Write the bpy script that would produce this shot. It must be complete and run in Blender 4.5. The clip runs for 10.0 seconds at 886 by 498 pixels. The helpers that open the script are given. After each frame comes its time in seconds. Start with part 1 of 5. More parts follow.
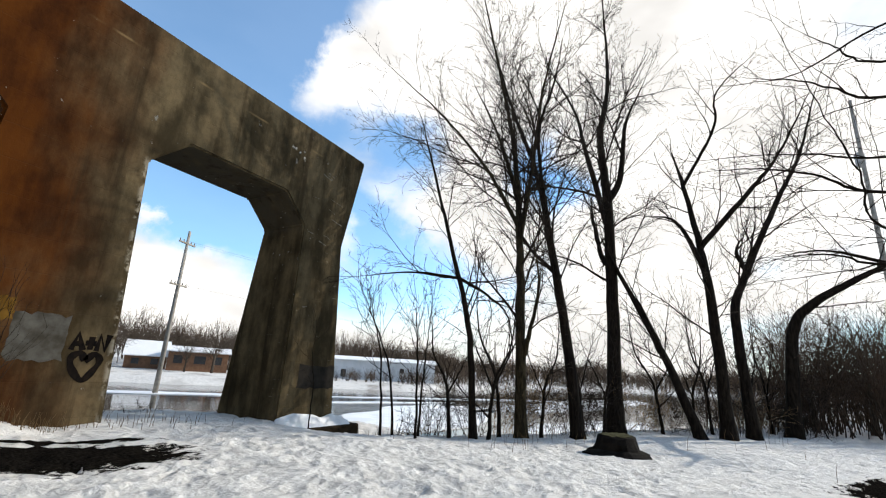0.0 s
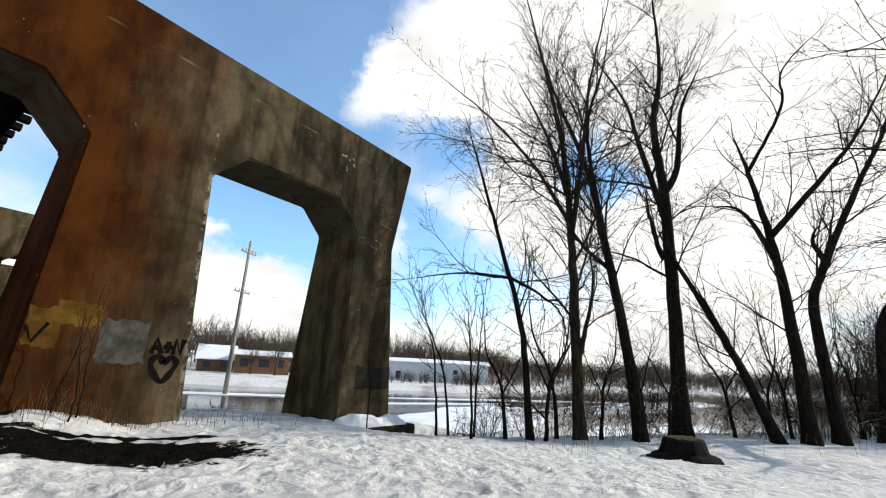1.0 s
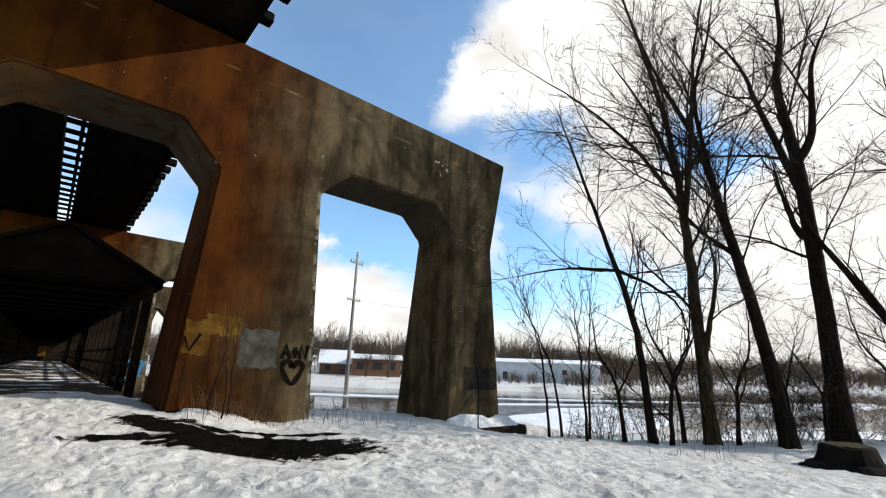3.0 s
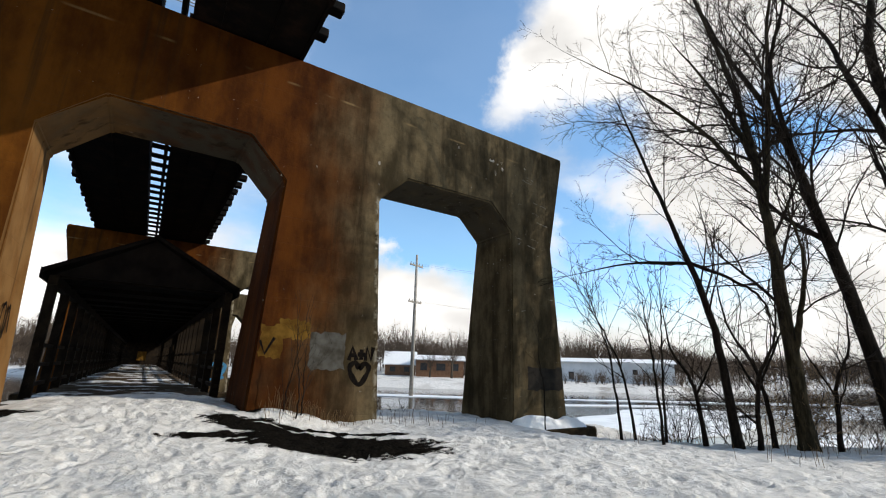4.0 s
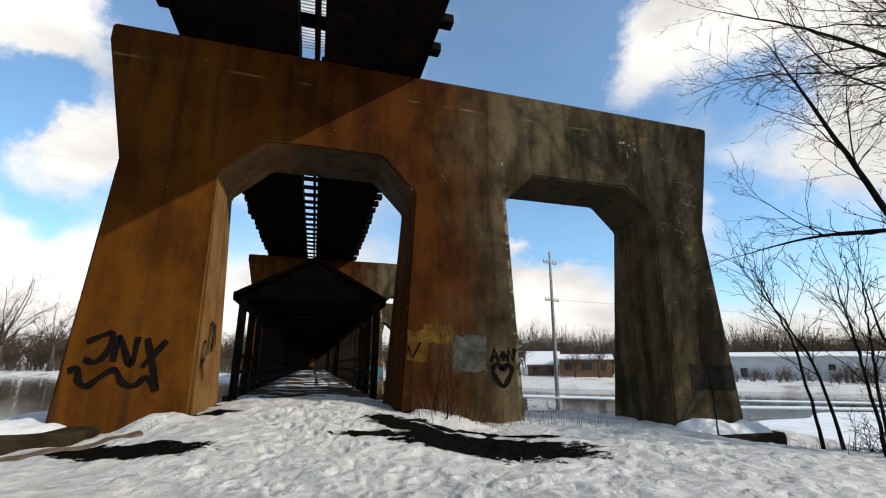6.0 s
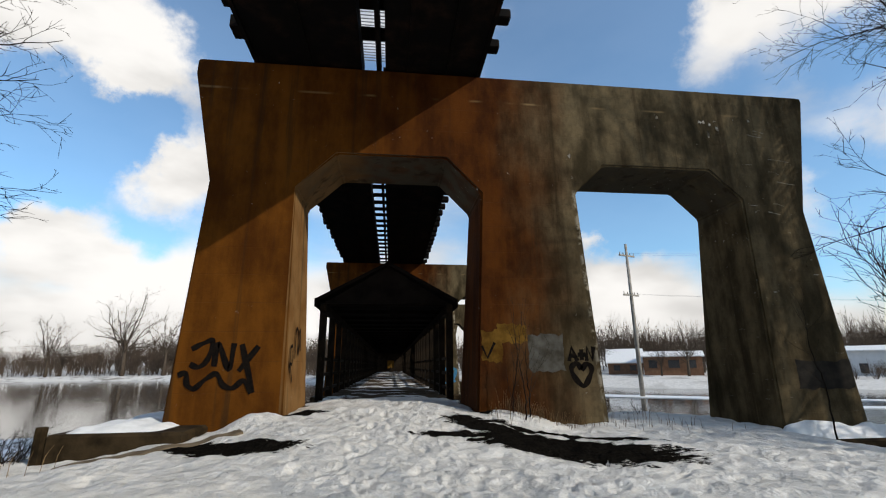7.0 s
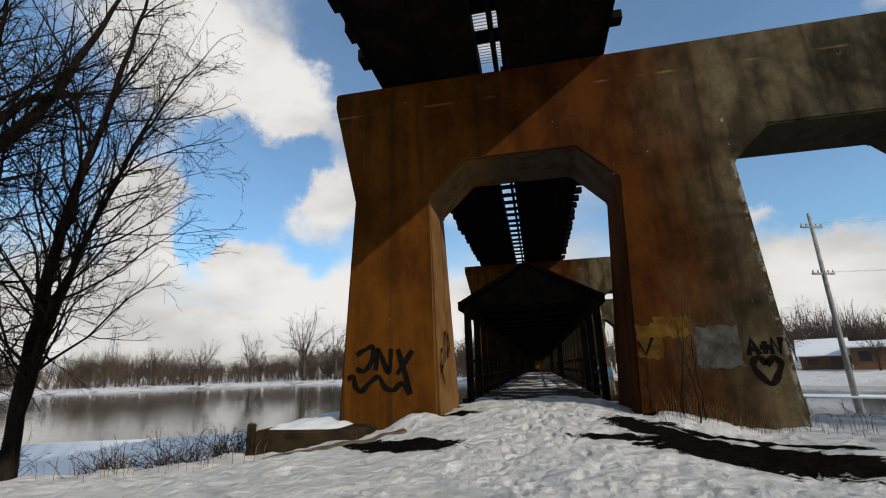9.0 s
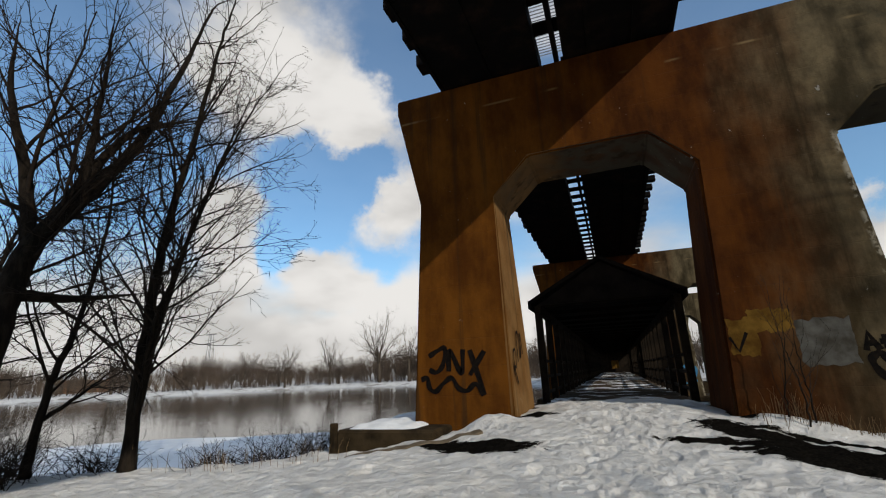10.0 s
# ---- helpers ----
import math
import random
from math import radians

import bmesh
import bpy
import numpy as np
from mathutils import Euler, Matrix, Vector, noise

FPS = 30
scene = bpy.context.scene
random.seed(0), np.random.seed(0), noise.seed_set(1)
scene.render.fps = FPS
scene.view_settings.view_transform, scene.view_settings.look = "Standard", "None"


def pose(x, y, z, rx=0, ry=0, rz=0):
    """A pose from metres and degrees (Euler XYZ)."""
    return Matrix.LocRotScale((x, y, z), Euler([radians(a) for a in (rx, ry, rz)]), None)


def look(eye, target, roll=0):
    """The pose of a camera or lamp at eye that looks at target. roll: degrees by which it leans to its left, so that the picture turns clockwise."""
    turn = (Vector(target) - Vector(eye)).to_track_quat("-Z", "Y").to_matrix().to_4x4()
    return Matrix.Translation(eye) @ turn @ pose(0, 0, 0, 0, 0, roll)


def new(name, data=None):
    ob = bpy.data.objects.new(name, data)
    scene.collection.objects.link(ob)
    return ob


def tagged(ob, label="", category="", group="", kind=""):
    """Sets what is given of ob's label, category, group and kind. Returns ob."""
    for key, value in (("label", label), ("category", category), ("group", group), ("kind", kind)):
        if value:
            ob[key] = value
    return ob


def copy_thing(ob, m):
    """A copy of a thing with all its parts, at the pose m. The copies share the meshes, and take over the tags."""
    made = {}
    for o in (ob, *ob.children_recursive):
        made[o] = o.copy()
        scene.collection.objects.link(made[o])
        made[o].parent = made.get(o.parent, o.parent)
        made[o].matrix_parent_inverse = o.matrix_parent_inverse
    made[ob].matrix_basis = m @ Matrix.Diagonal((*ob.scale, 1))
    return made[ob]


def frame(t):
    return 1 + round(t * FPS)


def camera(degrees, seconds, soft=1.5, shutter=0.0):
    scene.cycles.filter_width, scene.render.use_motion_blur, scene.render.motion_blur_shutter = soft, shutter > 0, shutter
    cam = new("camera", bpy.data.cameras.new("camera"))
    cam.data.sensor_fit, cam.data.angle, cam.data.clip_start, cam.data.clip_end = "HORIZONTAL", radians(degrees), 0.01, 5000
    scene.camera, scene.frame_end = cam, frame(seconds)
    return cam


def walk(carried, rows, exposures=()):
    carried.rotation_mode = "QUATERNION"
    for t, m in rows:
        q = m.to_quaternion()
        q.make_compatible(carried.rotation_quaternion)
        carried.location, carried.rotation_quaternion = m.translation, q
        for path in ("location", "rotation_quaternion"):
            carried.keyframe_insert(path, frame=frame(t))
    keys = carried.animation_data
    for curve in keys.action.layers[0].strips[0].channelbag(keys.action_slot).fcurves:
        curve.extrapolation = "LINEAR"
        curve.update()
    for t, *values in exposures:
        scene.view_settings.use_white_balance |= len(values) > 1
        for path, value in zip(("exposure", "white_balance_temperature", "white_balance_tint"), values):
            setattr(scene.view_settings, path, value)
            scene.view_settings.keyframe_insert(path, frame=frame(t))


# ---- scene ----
cam = camera(89.7, 10.0, soft=1.15)
PATH = [
    (0, (-0.098, -10.123, 1.165), (1.572, -9.163, 1.701), 3.3),
    (0.5, (-0.1, -10.12, 1.153), (1.515, -9.069, 1.688), 3.1),
    (1, (-0.1, -10.117, 1.144), (1.451, -8.972, 1.674), 3.0),
    (1.5, (-0.099, -10.113, 1.138), (1.393, -8.889, 1.663), 2.8),
    (2, (-0.096, -10.109, 1.133), (1.323, -8.8, 1.654), 2.7),
    (2.5, (-0.093, -10.103, 1.131), (1.251, -8.715, 1.649), 2.4),
    (4, (-0.08, -10.08, 1.13), (0.97, -8.456, 1.639), 1.7),
    (4.5, (-0.077, -10.07, 1.132), (0.857, -8.376, 1.639), 1.4),
    (5, (-0.074, -10.06, 1.134), (0.736, -8.303, 1.639), 1.0),
    (5.5, (-0.072, -10.048, 1.136), (0.598, -8.232, 1.639), 0.7),
    (7, (-0.075, -10.009, 1.141), (0.146, -8.086, 1.645), -0.5),
    (7.5, (-0.08, -9.995, 1.141), (-0.01, -8.061, 1.647), -0.9),
    (8, (-0.088, -9.979, 1.14), (-0.172, -8.047, 1.651), -1.3),
    (8.5, (-0.099, -9.963, 1.138), (-0.335, -8.044, 1.653), -1.7),
    (9, (-0.113, -9.946, 1.134), (-0.488, -8.051, 1.654), -1.9),
    (9.5, (-0.13, -9.928, 1.128), (-0.656, -8.072, 1.654), -2.2),
    (10, (-0.152, -9.91, 1.12), (-0.808, -8.098, 1.656), -2.4),
]
walk(cam, [(t, look(eye, target, roll)) for t, eye, target, roll in PATH],
     exposures=[(0.0, -0.15), (3.0, -0.25), (5.5, -0.42), (7.5, -0.68), (10.0, -0.92)])

# ---- light ----
TO_SUN = Vector((1.0, -0.8, 0.77)).normalized()
SUN_EL = math.asin(TO_SUN.z)
SUN_AZ = math.atan2(TO_SUN.x, TO_SUN.y)
sun = new("sun", bpy.data.lights.new("sun", "SUN"))
sun.data.energy, sun.data.angle, sun.data.color = 5.5, radians(0.6), (1.0, 0.94, 0.84)
sun.matrix_world = look((60, -40, 50), Vector((60, -40, 50)) - TO_SUN * 10)

world = bpy.data.worlds.new("sky")
scene.world = world
world.use_nodes = True


def link(nt, a, b):
    nt.links.new(a, b)


def build_sky():
    nt = world.node_tree
    nt.nodes.clear()
    n = nt.nodes.new
    out, mix = n("ShaderNodeOutputWorld"), n("ShaderNodeMixShader")
    sky, bg, cl = n("ShaderNodeTexSky"), n("ShaderNodeBackground"), n("ShaderNodeBackground")
    sky.sky_type, sky.sun_disc, sky.sun_elevation, sky.sun_rotation = "NISHITA", False, SUN_EL, SUN_AZ
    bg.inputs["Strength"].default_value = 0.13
    sky.ozone_density, sky.dust_density, sky.air_density = 3.0, 0.3, 1.0
    cl.inputs["Color"].default_value = (1.0, 0.975, 0.94, 1)
    tc, mp, no, no2 = n("ShaderNodeTexCoord"), n("ShaderNodeMapping"), n("ShaderNodeTexNoise"), n("ShaderNodeTexNoise")
    mp.inputs["Scale"].default_value = (1, 1, 2.2)
    mp.inputs["Location"].default_value = CLOUD_SHIFT
    no.inputs["Scale"].default_value, no.inputs["Detail"].default_value, no.inputs["Roughness"].default_value = 1.9, 7, 0.5
    link(nt, tc.outputs["Generated"], mp.inputs["Vector"])
    link(nt, mp.outputs[0], no.inputs["Vector"])
    # haze and thin cloud grow towards the sun and the horizon
    dot, sep = n("ShaderNodeVectorMath"), n("ShaderNodeSeparateXYZ")
    dot.operation = "DOT_PRODUCT"
    dot.inputs[1].default_value = TO_SUN
    link(nt, tc.outputs["Generated"], dot.inputs[0])
    link(nt, tc.outputs["Generated"], sep.inputs[0])

    def rng(src, a, b, c, d):
        m = n("ShaderNodeMapRange")
        m.interpolation_type = "SMOOTHSTEP"
        for k, v in zip(("From Min", "From Max", "To Min", "To Max"), (a, b, c, d)):
            m.inputs[k].default_value = v
        link(nt, src, m.inputs["Value"])
        return m.outputs[0]

    def math_node(op, a, b):
        m = n("ShaderNodeMath")
        m.operation = op
        for i, v in enumerate((a, b)):
            if isinstance(v, (int, float)):
                m.inputs[i].default_value = v
            else:
                link(nt, v, m.inputs[i])
        return m.outputs[0]

    # the banks of cloud and the blue gaps between them
    bend, push = n("ShaderNodeTexNoise"), n("ShaderNodeVectorMath")
    bend.inputs["Scale"].default_value, bend.inputs["Detail"].default_value, bend.inputs["Roughness"].default_value = 3.2, 8, 0.62
    link(nt, tc.outputs["Generated"], bend.inputs["Vector"])
    push.operation = "MULTIPLY_ADD"
    link(nt, bend.outputs["Color"], push.inputs[0])
    push.inputs[1].default_value = (0.32, 0.32, 0.26)
    link(nt, tc.outputs["Generated"], push.inputs[2])
    total = math_node("ADD", math_node("MULTIPLY", no.outputs["Fac"], 0.85), 0.02)
    for az, el, size, weight in CLOUDS:
        d = n("ShaderNodeVectorMath")
        d.operation = "DISTANCE"
        a, e = radians(az), radians(el)
        d.inputs[1].default_value = (math.sin(a) * math.cos(e) + 0.16, math.cos(a) * math.cos(e) + 0.16, math.sin(e) + 0.13)
        link(nt, push.outputs[0], d.inputs[0])
        total = math_node("ADD", total, rng(d.outputs["Value"], radians(size) * 0.35, radians(size) * 1.4, weight, 0.0))
    low = rng(sep.outputs["Z"], 0.07, 0.3, 0.25, 0.0)
    total = math_node("ADD", total, low)
    cover = rng(total, 0.42, 0.66, 0.07, 1.0)
    bright = rng(dot.outputs["Value"], -0.9, 0.7, 1.5, 1.38)
    no2.inputs["Scale"].default_value, no2.inputs["Detail"].default_value = 4.5, 5
    link(nt, mp.outputs[0], no2.inputs["Vector"])
    shade = rng(no2.outputs["Fac"], 0.3, 0.65, 0.74, 1.05)
    link(nt, math_node("MULTIPLY", bright, shade), cl.inputs["Strength"])
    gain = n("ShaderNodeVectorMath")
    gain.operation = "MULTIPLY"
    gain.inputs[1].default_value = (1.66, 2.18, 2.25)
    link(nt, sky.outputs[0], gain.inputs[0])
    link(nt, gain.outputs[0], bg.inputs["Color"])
    link(nt, cover, mix.inputs[0])
    link(nt, bg.outputs[0], mix.inputs[1])
    link(nt, cl.outputs[0], mix.inputs[2])
    link(nt, mix.outputs[0], out.inputs["Surface"])


CLOUD_SHIFT = (0.35, 0.1, 0.6)
# azimuth, elevation, size in degrees, and cloud (+) or clear sky (-)
CLOUDS = [(42, 35, 5, 0.16), (51, 41, 8, 0.2), (60, 33, 9, 0.2), (66, 20, 7, 0.24), (80, 42, 16, 0.26), (98, 26, 16, 0.3), (85, 14, 12, 0.2), (26.5, 15, 2.6, 0.26), (30, 5, 8, 0.2), (-34.5, 14, 5, 0.28), (-25, 21, 5, 0.24),
          (-31, 33, 5, 0.22), (-41, 36, 9, 0.24), (-47, 19, 6, 0.28), (-24, 8, 7, 0.15), (46, 17, 5, 0.12), (28, 21, 5, -0.2), (32, 37, 6, -0.2), (22, 37, 8, -0.16), (32, 14.5, 3.5, -0.2), (73, 25, 4, -0.15),
          (80, 24, 3.5, -0.12), (54, 29, 4, -0.15), (52, 18, 4, -0.15), (-30, 25.5, 4, -0.3), (-38, 26.5, 5, -0.32), (-41.5, 18, 3.5, -0.32), (-35.5, 20, 3.5, -0.26), (-27, 13, 3, -0.15), (-64, 27, 12, -0.12), (-21, 36, 7, -0.12)]
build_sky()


# ---- materials ----
class Mat:
    """A node material: a Principled surface and short helpers to wire its inputs."""

    def __init__(self, name, rough=0.8, metal=0.0):
        self.m = bpy.data.materials.new(name)
        self.m.use_nodes = True
        self.nt = self.m.node_tree
        self.bsdf = self.nt.nodes["Principled BSDF"]
        self.bsdf.inputs["Roughness"].default_value = rough
        self.bsdf.inputs["Metallic"].default_value = metal
        if rough > 0.6:
            self.bsdf.inputs["Specular IOR Level"].default_value = 0.06
        self.co = self.nt.nodes.new("ShaderNodeTexCoord").outputs["Object"]

    def node(self, kind):
        return self.nt.nodes.new(kind)

    def put(self, v, socket):
        if isinstance(v, (int, float)):
            socket.default_value = v
        elif isinstance(v, tuple):
            socket.default_value = v if len(v) == 4 or socket.type == "VECTOR" else (*v, 1)
        else:
            self.nt.links.new(v, socket)

    def scaled(self, scale, shift=(0, 0, 0)):
        m = self.node("ShaderNodeMapping")
        m.inputs["Scale"].default_value = scale
        m.inputs["Location"].default_value = shift
        self.put(self.co, m.inputs["Vector"])
        return m.outputs[0]

    def noise(self, scale, detail=4.0, rough=0.5, co=None, distort=0.0):
        t = self.node("ShaderNodeTexNoise")
        t.inputs["Scale"].default_value, t.inputs["Detail"].default_value = scale, detail
        t.inputs["Roughness"].default_value, t.inputs["Distortion"].default_value = rough, distort
        self.put(co or self.co, t.inputs["Vector"])
        return t.outputs["Fac"]

    def voronoi(self, scale, co=None):
        t = self.node("ShaderNodeTexVoronoi")
        t.inputs["Scale"].default_value = scale
        self.put(co or self.co, t.inputs["Vector"])
        return t.outputs["Distance"]

    def rng(self, v, a, b, c=0.0, d=1.0):
        m = self.node("ShaderNodeMapRange")
        m.interpolation_type = "SMOOTHSTEP"
        for k, x in zip(("From Min", "From Max", "To Min", "To Max"), (a, b, c, d)):
            m.inputs[k].default_value = x
        self.put(v, m.inputs["Value"])
        return m.outputs[0]

    def math(self, op, a, b=0.0):
        m = self.node("ShaderNodeMath")
        m.operation = op
        self.put(a, m.inputs[0]), self.put(b, m.inputs[1])
        return m.outputs[0]

    def mix(self, f, a, b):
        m = self.node("ShaderNodeMix")
        m.data_type = "RGBA"
        self.put(f, m.inputs[0]), self.put(a, m.inputs[6]), self.put(b, m.inputs[7])
        return m.outputs[2]

    def axes(self):
        s = self.node("ShaderNodeSeparateXYZ")
        self.put(self.co, s.inputs[0])
        return s.outputs

    def chance(self):
        return self.node("ShaderNodeObjectInfo").outputs["Random"]

    def bump(self, height, strength=0.4, distance=0.02):
        b = self.node("ShaderNodeBump")
        b.inputs["Strength"].default_value, b.inputs["Distance"].default_value = strength, distance
        self.put(height, b.inputs["Height"])
        self.put(b.outputs[0], self.bsdf.inputs["Normal"])

    def done(self, color, rough=None):
        self.put(color, self.bsdf.inputs["Base Color"])
        if rough is not None:
            self.put(rough, self.bsdf.inputs["Roughness"])
        return self.m


def plain(name, a, b, rough=0.8, metal=0.0, scale=6.0, bump=0.3):
    m = Mat(name, rough, metal)
    f = m.noise(scale, 5, 0.6)
    m.bump(m.noise(scale * 6, 4, 0.6), bump, 0.01)
    return m.done(m.mix(m.rng(f, 0.3, 0.7), a, b))


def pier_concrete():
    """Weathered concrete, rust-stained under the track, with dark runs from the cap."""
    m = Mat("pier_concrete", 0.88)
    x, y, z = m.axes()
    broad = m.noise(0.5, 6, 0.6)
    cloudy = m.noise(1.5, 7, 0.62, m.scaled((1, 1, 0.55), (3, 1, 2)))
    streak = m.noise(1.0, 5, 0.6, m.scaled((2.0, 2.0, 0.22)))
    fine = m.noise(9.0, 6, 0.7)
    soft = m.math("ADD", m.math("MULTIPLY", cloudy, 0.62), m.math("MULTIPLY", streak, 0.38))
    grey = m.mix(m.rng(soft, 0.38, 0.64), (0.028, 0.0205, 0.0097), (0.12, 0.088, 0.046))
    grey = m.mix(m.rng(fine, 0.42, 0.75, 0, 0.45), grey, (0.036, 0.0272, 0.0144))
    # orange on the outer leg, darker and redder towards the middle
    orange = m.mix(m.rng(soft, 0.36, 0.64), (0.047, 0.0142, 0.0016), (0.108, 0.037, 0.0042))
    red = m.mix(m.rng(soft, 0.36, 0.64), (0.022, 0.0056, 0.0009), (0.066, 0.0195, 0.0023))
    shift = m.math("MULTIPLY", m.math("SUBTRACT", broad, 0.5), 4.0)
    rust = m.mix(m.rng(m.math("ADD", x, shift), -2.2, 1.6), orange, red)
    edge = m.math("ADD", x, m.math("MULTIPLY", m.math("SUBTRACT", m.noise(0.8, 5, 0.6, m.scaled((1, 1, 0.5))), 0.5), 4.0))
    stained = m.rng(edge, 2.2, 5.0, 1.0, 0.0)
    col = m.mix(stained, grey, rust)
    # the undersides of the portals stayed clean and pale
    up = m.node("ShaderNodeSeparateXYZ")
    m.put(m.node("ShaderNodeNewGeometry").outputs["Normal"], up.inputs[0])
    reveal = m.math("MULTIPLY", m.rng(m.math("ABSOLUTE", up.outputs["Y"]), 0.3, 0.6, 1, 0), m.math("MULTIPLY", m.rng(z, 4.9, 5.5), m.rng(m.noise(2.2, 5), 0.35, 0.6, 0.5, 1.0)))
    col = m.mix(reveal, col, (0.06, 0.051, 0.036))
    # sunshine on the left leg's side faces, painted in as a paler tan
    sunlit_inner = m.math("MULTIPLY", m.rng(m.math("ABSOLUTE", up.outputs["Y"]), 0.3, 0.8, 1, 0), m.math("MULTIPLY", m.rng(x, -0.5, -1.5), m.rng(m.noise(1.7, 5), 0.3, 0.65, 0.4, 0.8)))
    col = m.mix(sunlit_inner, col, (0.2, 0.11, 0.04))
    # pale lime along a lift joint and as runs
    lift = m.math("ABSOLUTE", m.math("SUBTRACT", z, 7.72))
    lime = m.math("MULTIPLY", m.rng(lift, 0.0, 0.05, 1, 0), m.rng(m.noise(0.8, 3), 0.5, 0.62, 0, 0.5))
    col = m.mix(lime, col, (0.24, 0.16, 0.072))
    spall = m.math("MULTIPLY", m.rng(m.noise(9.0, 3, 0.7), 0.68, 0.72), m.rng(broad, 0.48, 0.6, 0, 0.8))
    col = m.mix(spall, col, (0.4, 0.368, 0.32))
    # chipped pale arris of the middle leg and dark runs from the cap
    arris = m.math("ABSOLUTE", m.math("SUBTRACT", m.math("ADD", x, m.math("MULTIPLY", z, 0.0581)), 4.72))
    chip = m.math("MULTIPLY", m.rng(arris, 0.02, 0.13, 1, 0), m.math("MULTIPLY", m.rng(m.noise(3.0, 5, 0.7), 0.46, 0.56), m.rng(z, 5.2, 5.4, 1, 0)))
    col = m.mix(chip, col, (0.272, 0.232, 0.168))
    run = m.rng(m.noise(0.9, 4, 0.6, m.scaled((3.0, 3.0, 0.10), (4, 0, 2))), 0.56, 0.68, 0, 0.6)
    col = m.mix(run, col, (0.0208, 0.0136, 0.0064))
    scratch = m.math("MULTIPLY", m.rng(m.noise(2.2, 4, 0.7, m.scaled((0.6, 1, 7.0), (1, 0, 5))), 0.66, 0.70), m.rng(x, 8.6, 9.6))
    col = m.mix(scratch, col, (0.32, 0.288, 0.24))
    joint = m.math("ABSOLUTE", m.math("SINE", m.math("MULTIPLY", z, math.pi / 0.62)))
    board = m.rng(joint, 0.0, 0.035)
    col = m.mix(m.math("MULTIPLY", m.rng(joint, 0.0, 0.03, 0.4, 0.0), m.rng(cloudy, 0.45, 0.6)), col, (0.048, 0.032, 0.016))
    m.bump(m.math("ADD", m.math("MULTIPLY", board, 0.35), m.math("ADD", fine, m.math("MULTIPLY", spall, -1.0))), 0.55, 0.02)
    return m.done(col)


def snow_ground():
    m = Mat("snow_ground", 0.75)
    x, y, z = m.axes()
    lump = m.noise(3.2, 5, 0.6)
    wob = m.node("ShaderNodeTexNoise")
    wob.inputs["Scale"].default_value, wob.inputs["Detail"].default_value = 2.0, 3
    m.put(m.co, wob.inputs["Vector"])
    bent = m.node("ShaderNodeVectorMath")
    bent.operation = "MULTIPLY_ADD"
    m.put(wob.outputs["Color"], bent.inputs[0])
    bent.inputs[1].default_value = (0.7, 0.7, 0)
    m.put(m.co, bent.inputs[2])
    steps = m.voronoi(2.9, bent.outputs[0])
    small = m.noise(9.0, 6, 0.7)
    grain = m.noise(26, 4, 0.7)
    rag = m.math("MULTIPLY", m.math("SUBTRACT", m.noise(2.6, 8, 0.74, m.scaled((0.75, 1.4, 1))), 0.5), 2.3)

    def blot(cx, cy, rx, ry, turn):
        c, s = math.cos(radians(turn)), math.sin(radians(turn))
        dx, dy = m.math("SUBTRACT", x, cx), m.math("SUBTRACT", y, cy)
        u = m.math("DIVIDE", m.math("ADD", m.math("MULTIPLY", dx, c), m.math("MULTIPLY", dy, s)), rx)
        v = m.math("DIVIDE", m.math("SUBTRACT", m.math("MULTIPLY", dy, c), m.math("MULTIPLY", dx, s)), ry)
        d = m.math("SQRT", m.math("ADD", m.math("MULTIPLY", u, u), m.math("MULTIPLY", v, v)))
        return m.rng(m.math("ADD", d, rag), 0.98, 1.06, 1.0, 0.0)

    bare = None
    for b in BARE:
        k = blot(*b)
        bare = k if bare is None else m.math("MAXIMUM", bare, k)
    specks = m.rng(m.noise(1.3, 6, 0.72, m.scaled((0.6, 1.4, 1), (7, 3, 0))), 0.70, 0.73, 0, 0.8)
    far = m.node("ShaderNodeVectorMath")
    far.operation = "LENGTH"
    m.put(m.co, far.inputs[0])
    brush = m.math("MULTIPLY", m.rng(far.outputs["Value"], 40, 70), m.rng(m.noise(0.25, 5, 0.7), 0.5, 0.62, 0, 0.75))
    snow = m.mix(m.rng(lump, 0.3, 0.7), (0.55, 0.525, 0.485), (0.7, 0.67, 0.625))
    snow = m.mix(m.rng(m.noise(0.5, 4, 0.6), 0.5, 0.7, 0, 0.25), snow, (0.5, 0.48, 0.44))
    snow = m.mix(m.rng(small, 0.54, 0.7, 0, 0.5), snow, (0.34, 0.33, 0.31))
    grit = m.math("MULTIPLY", m.rng(m.noise(14, 5, 0.75), 0.62, 0.68), m.rng(m.noise(1.1, 3), 0.42, 0.6))
    snow = m.mix(m.math("MULTIPLY", grit, 0.7), snow, (0.12, 0.11, 0.1))
    tarmac = m.mix(m.rng(grain, 0.35, 0.7), (0.004, 0.0036, 0.003), (0.013, 0.011, 0.009))
    col = m.mix(m.math("MAXIMUM", bare, specks), snow, tarmac)
    col = m.mix(brush, col, (0.12, 0.09, 0.06))
    h = m.math("ADD", m.math("MULTIPLY", m.rng(steps, 0.02, 0.5), 0.7), m.math("ADD", m.math("MULTIPLY", lump, 1.6), m.math("ADD", m.math("MULTIPLY", small, 0.9), m.math("MULTIPLY", grain, 0.3))))
    h = m.math("ADD", h, m.math("MULTIPLY", bare, -0.8))
    m.bump(h, 0.9, 0.06)
    m.put(m.math("SUBTRACT", 0.12, m.math("MULTIPLY", bare, 0.12)), m.bsdf.inputs["Specular IOR Level"])
    return m.done(col, m.math("SUBTRACT", 0.85, m.math("MULTIPLY", bare, 0.1)))


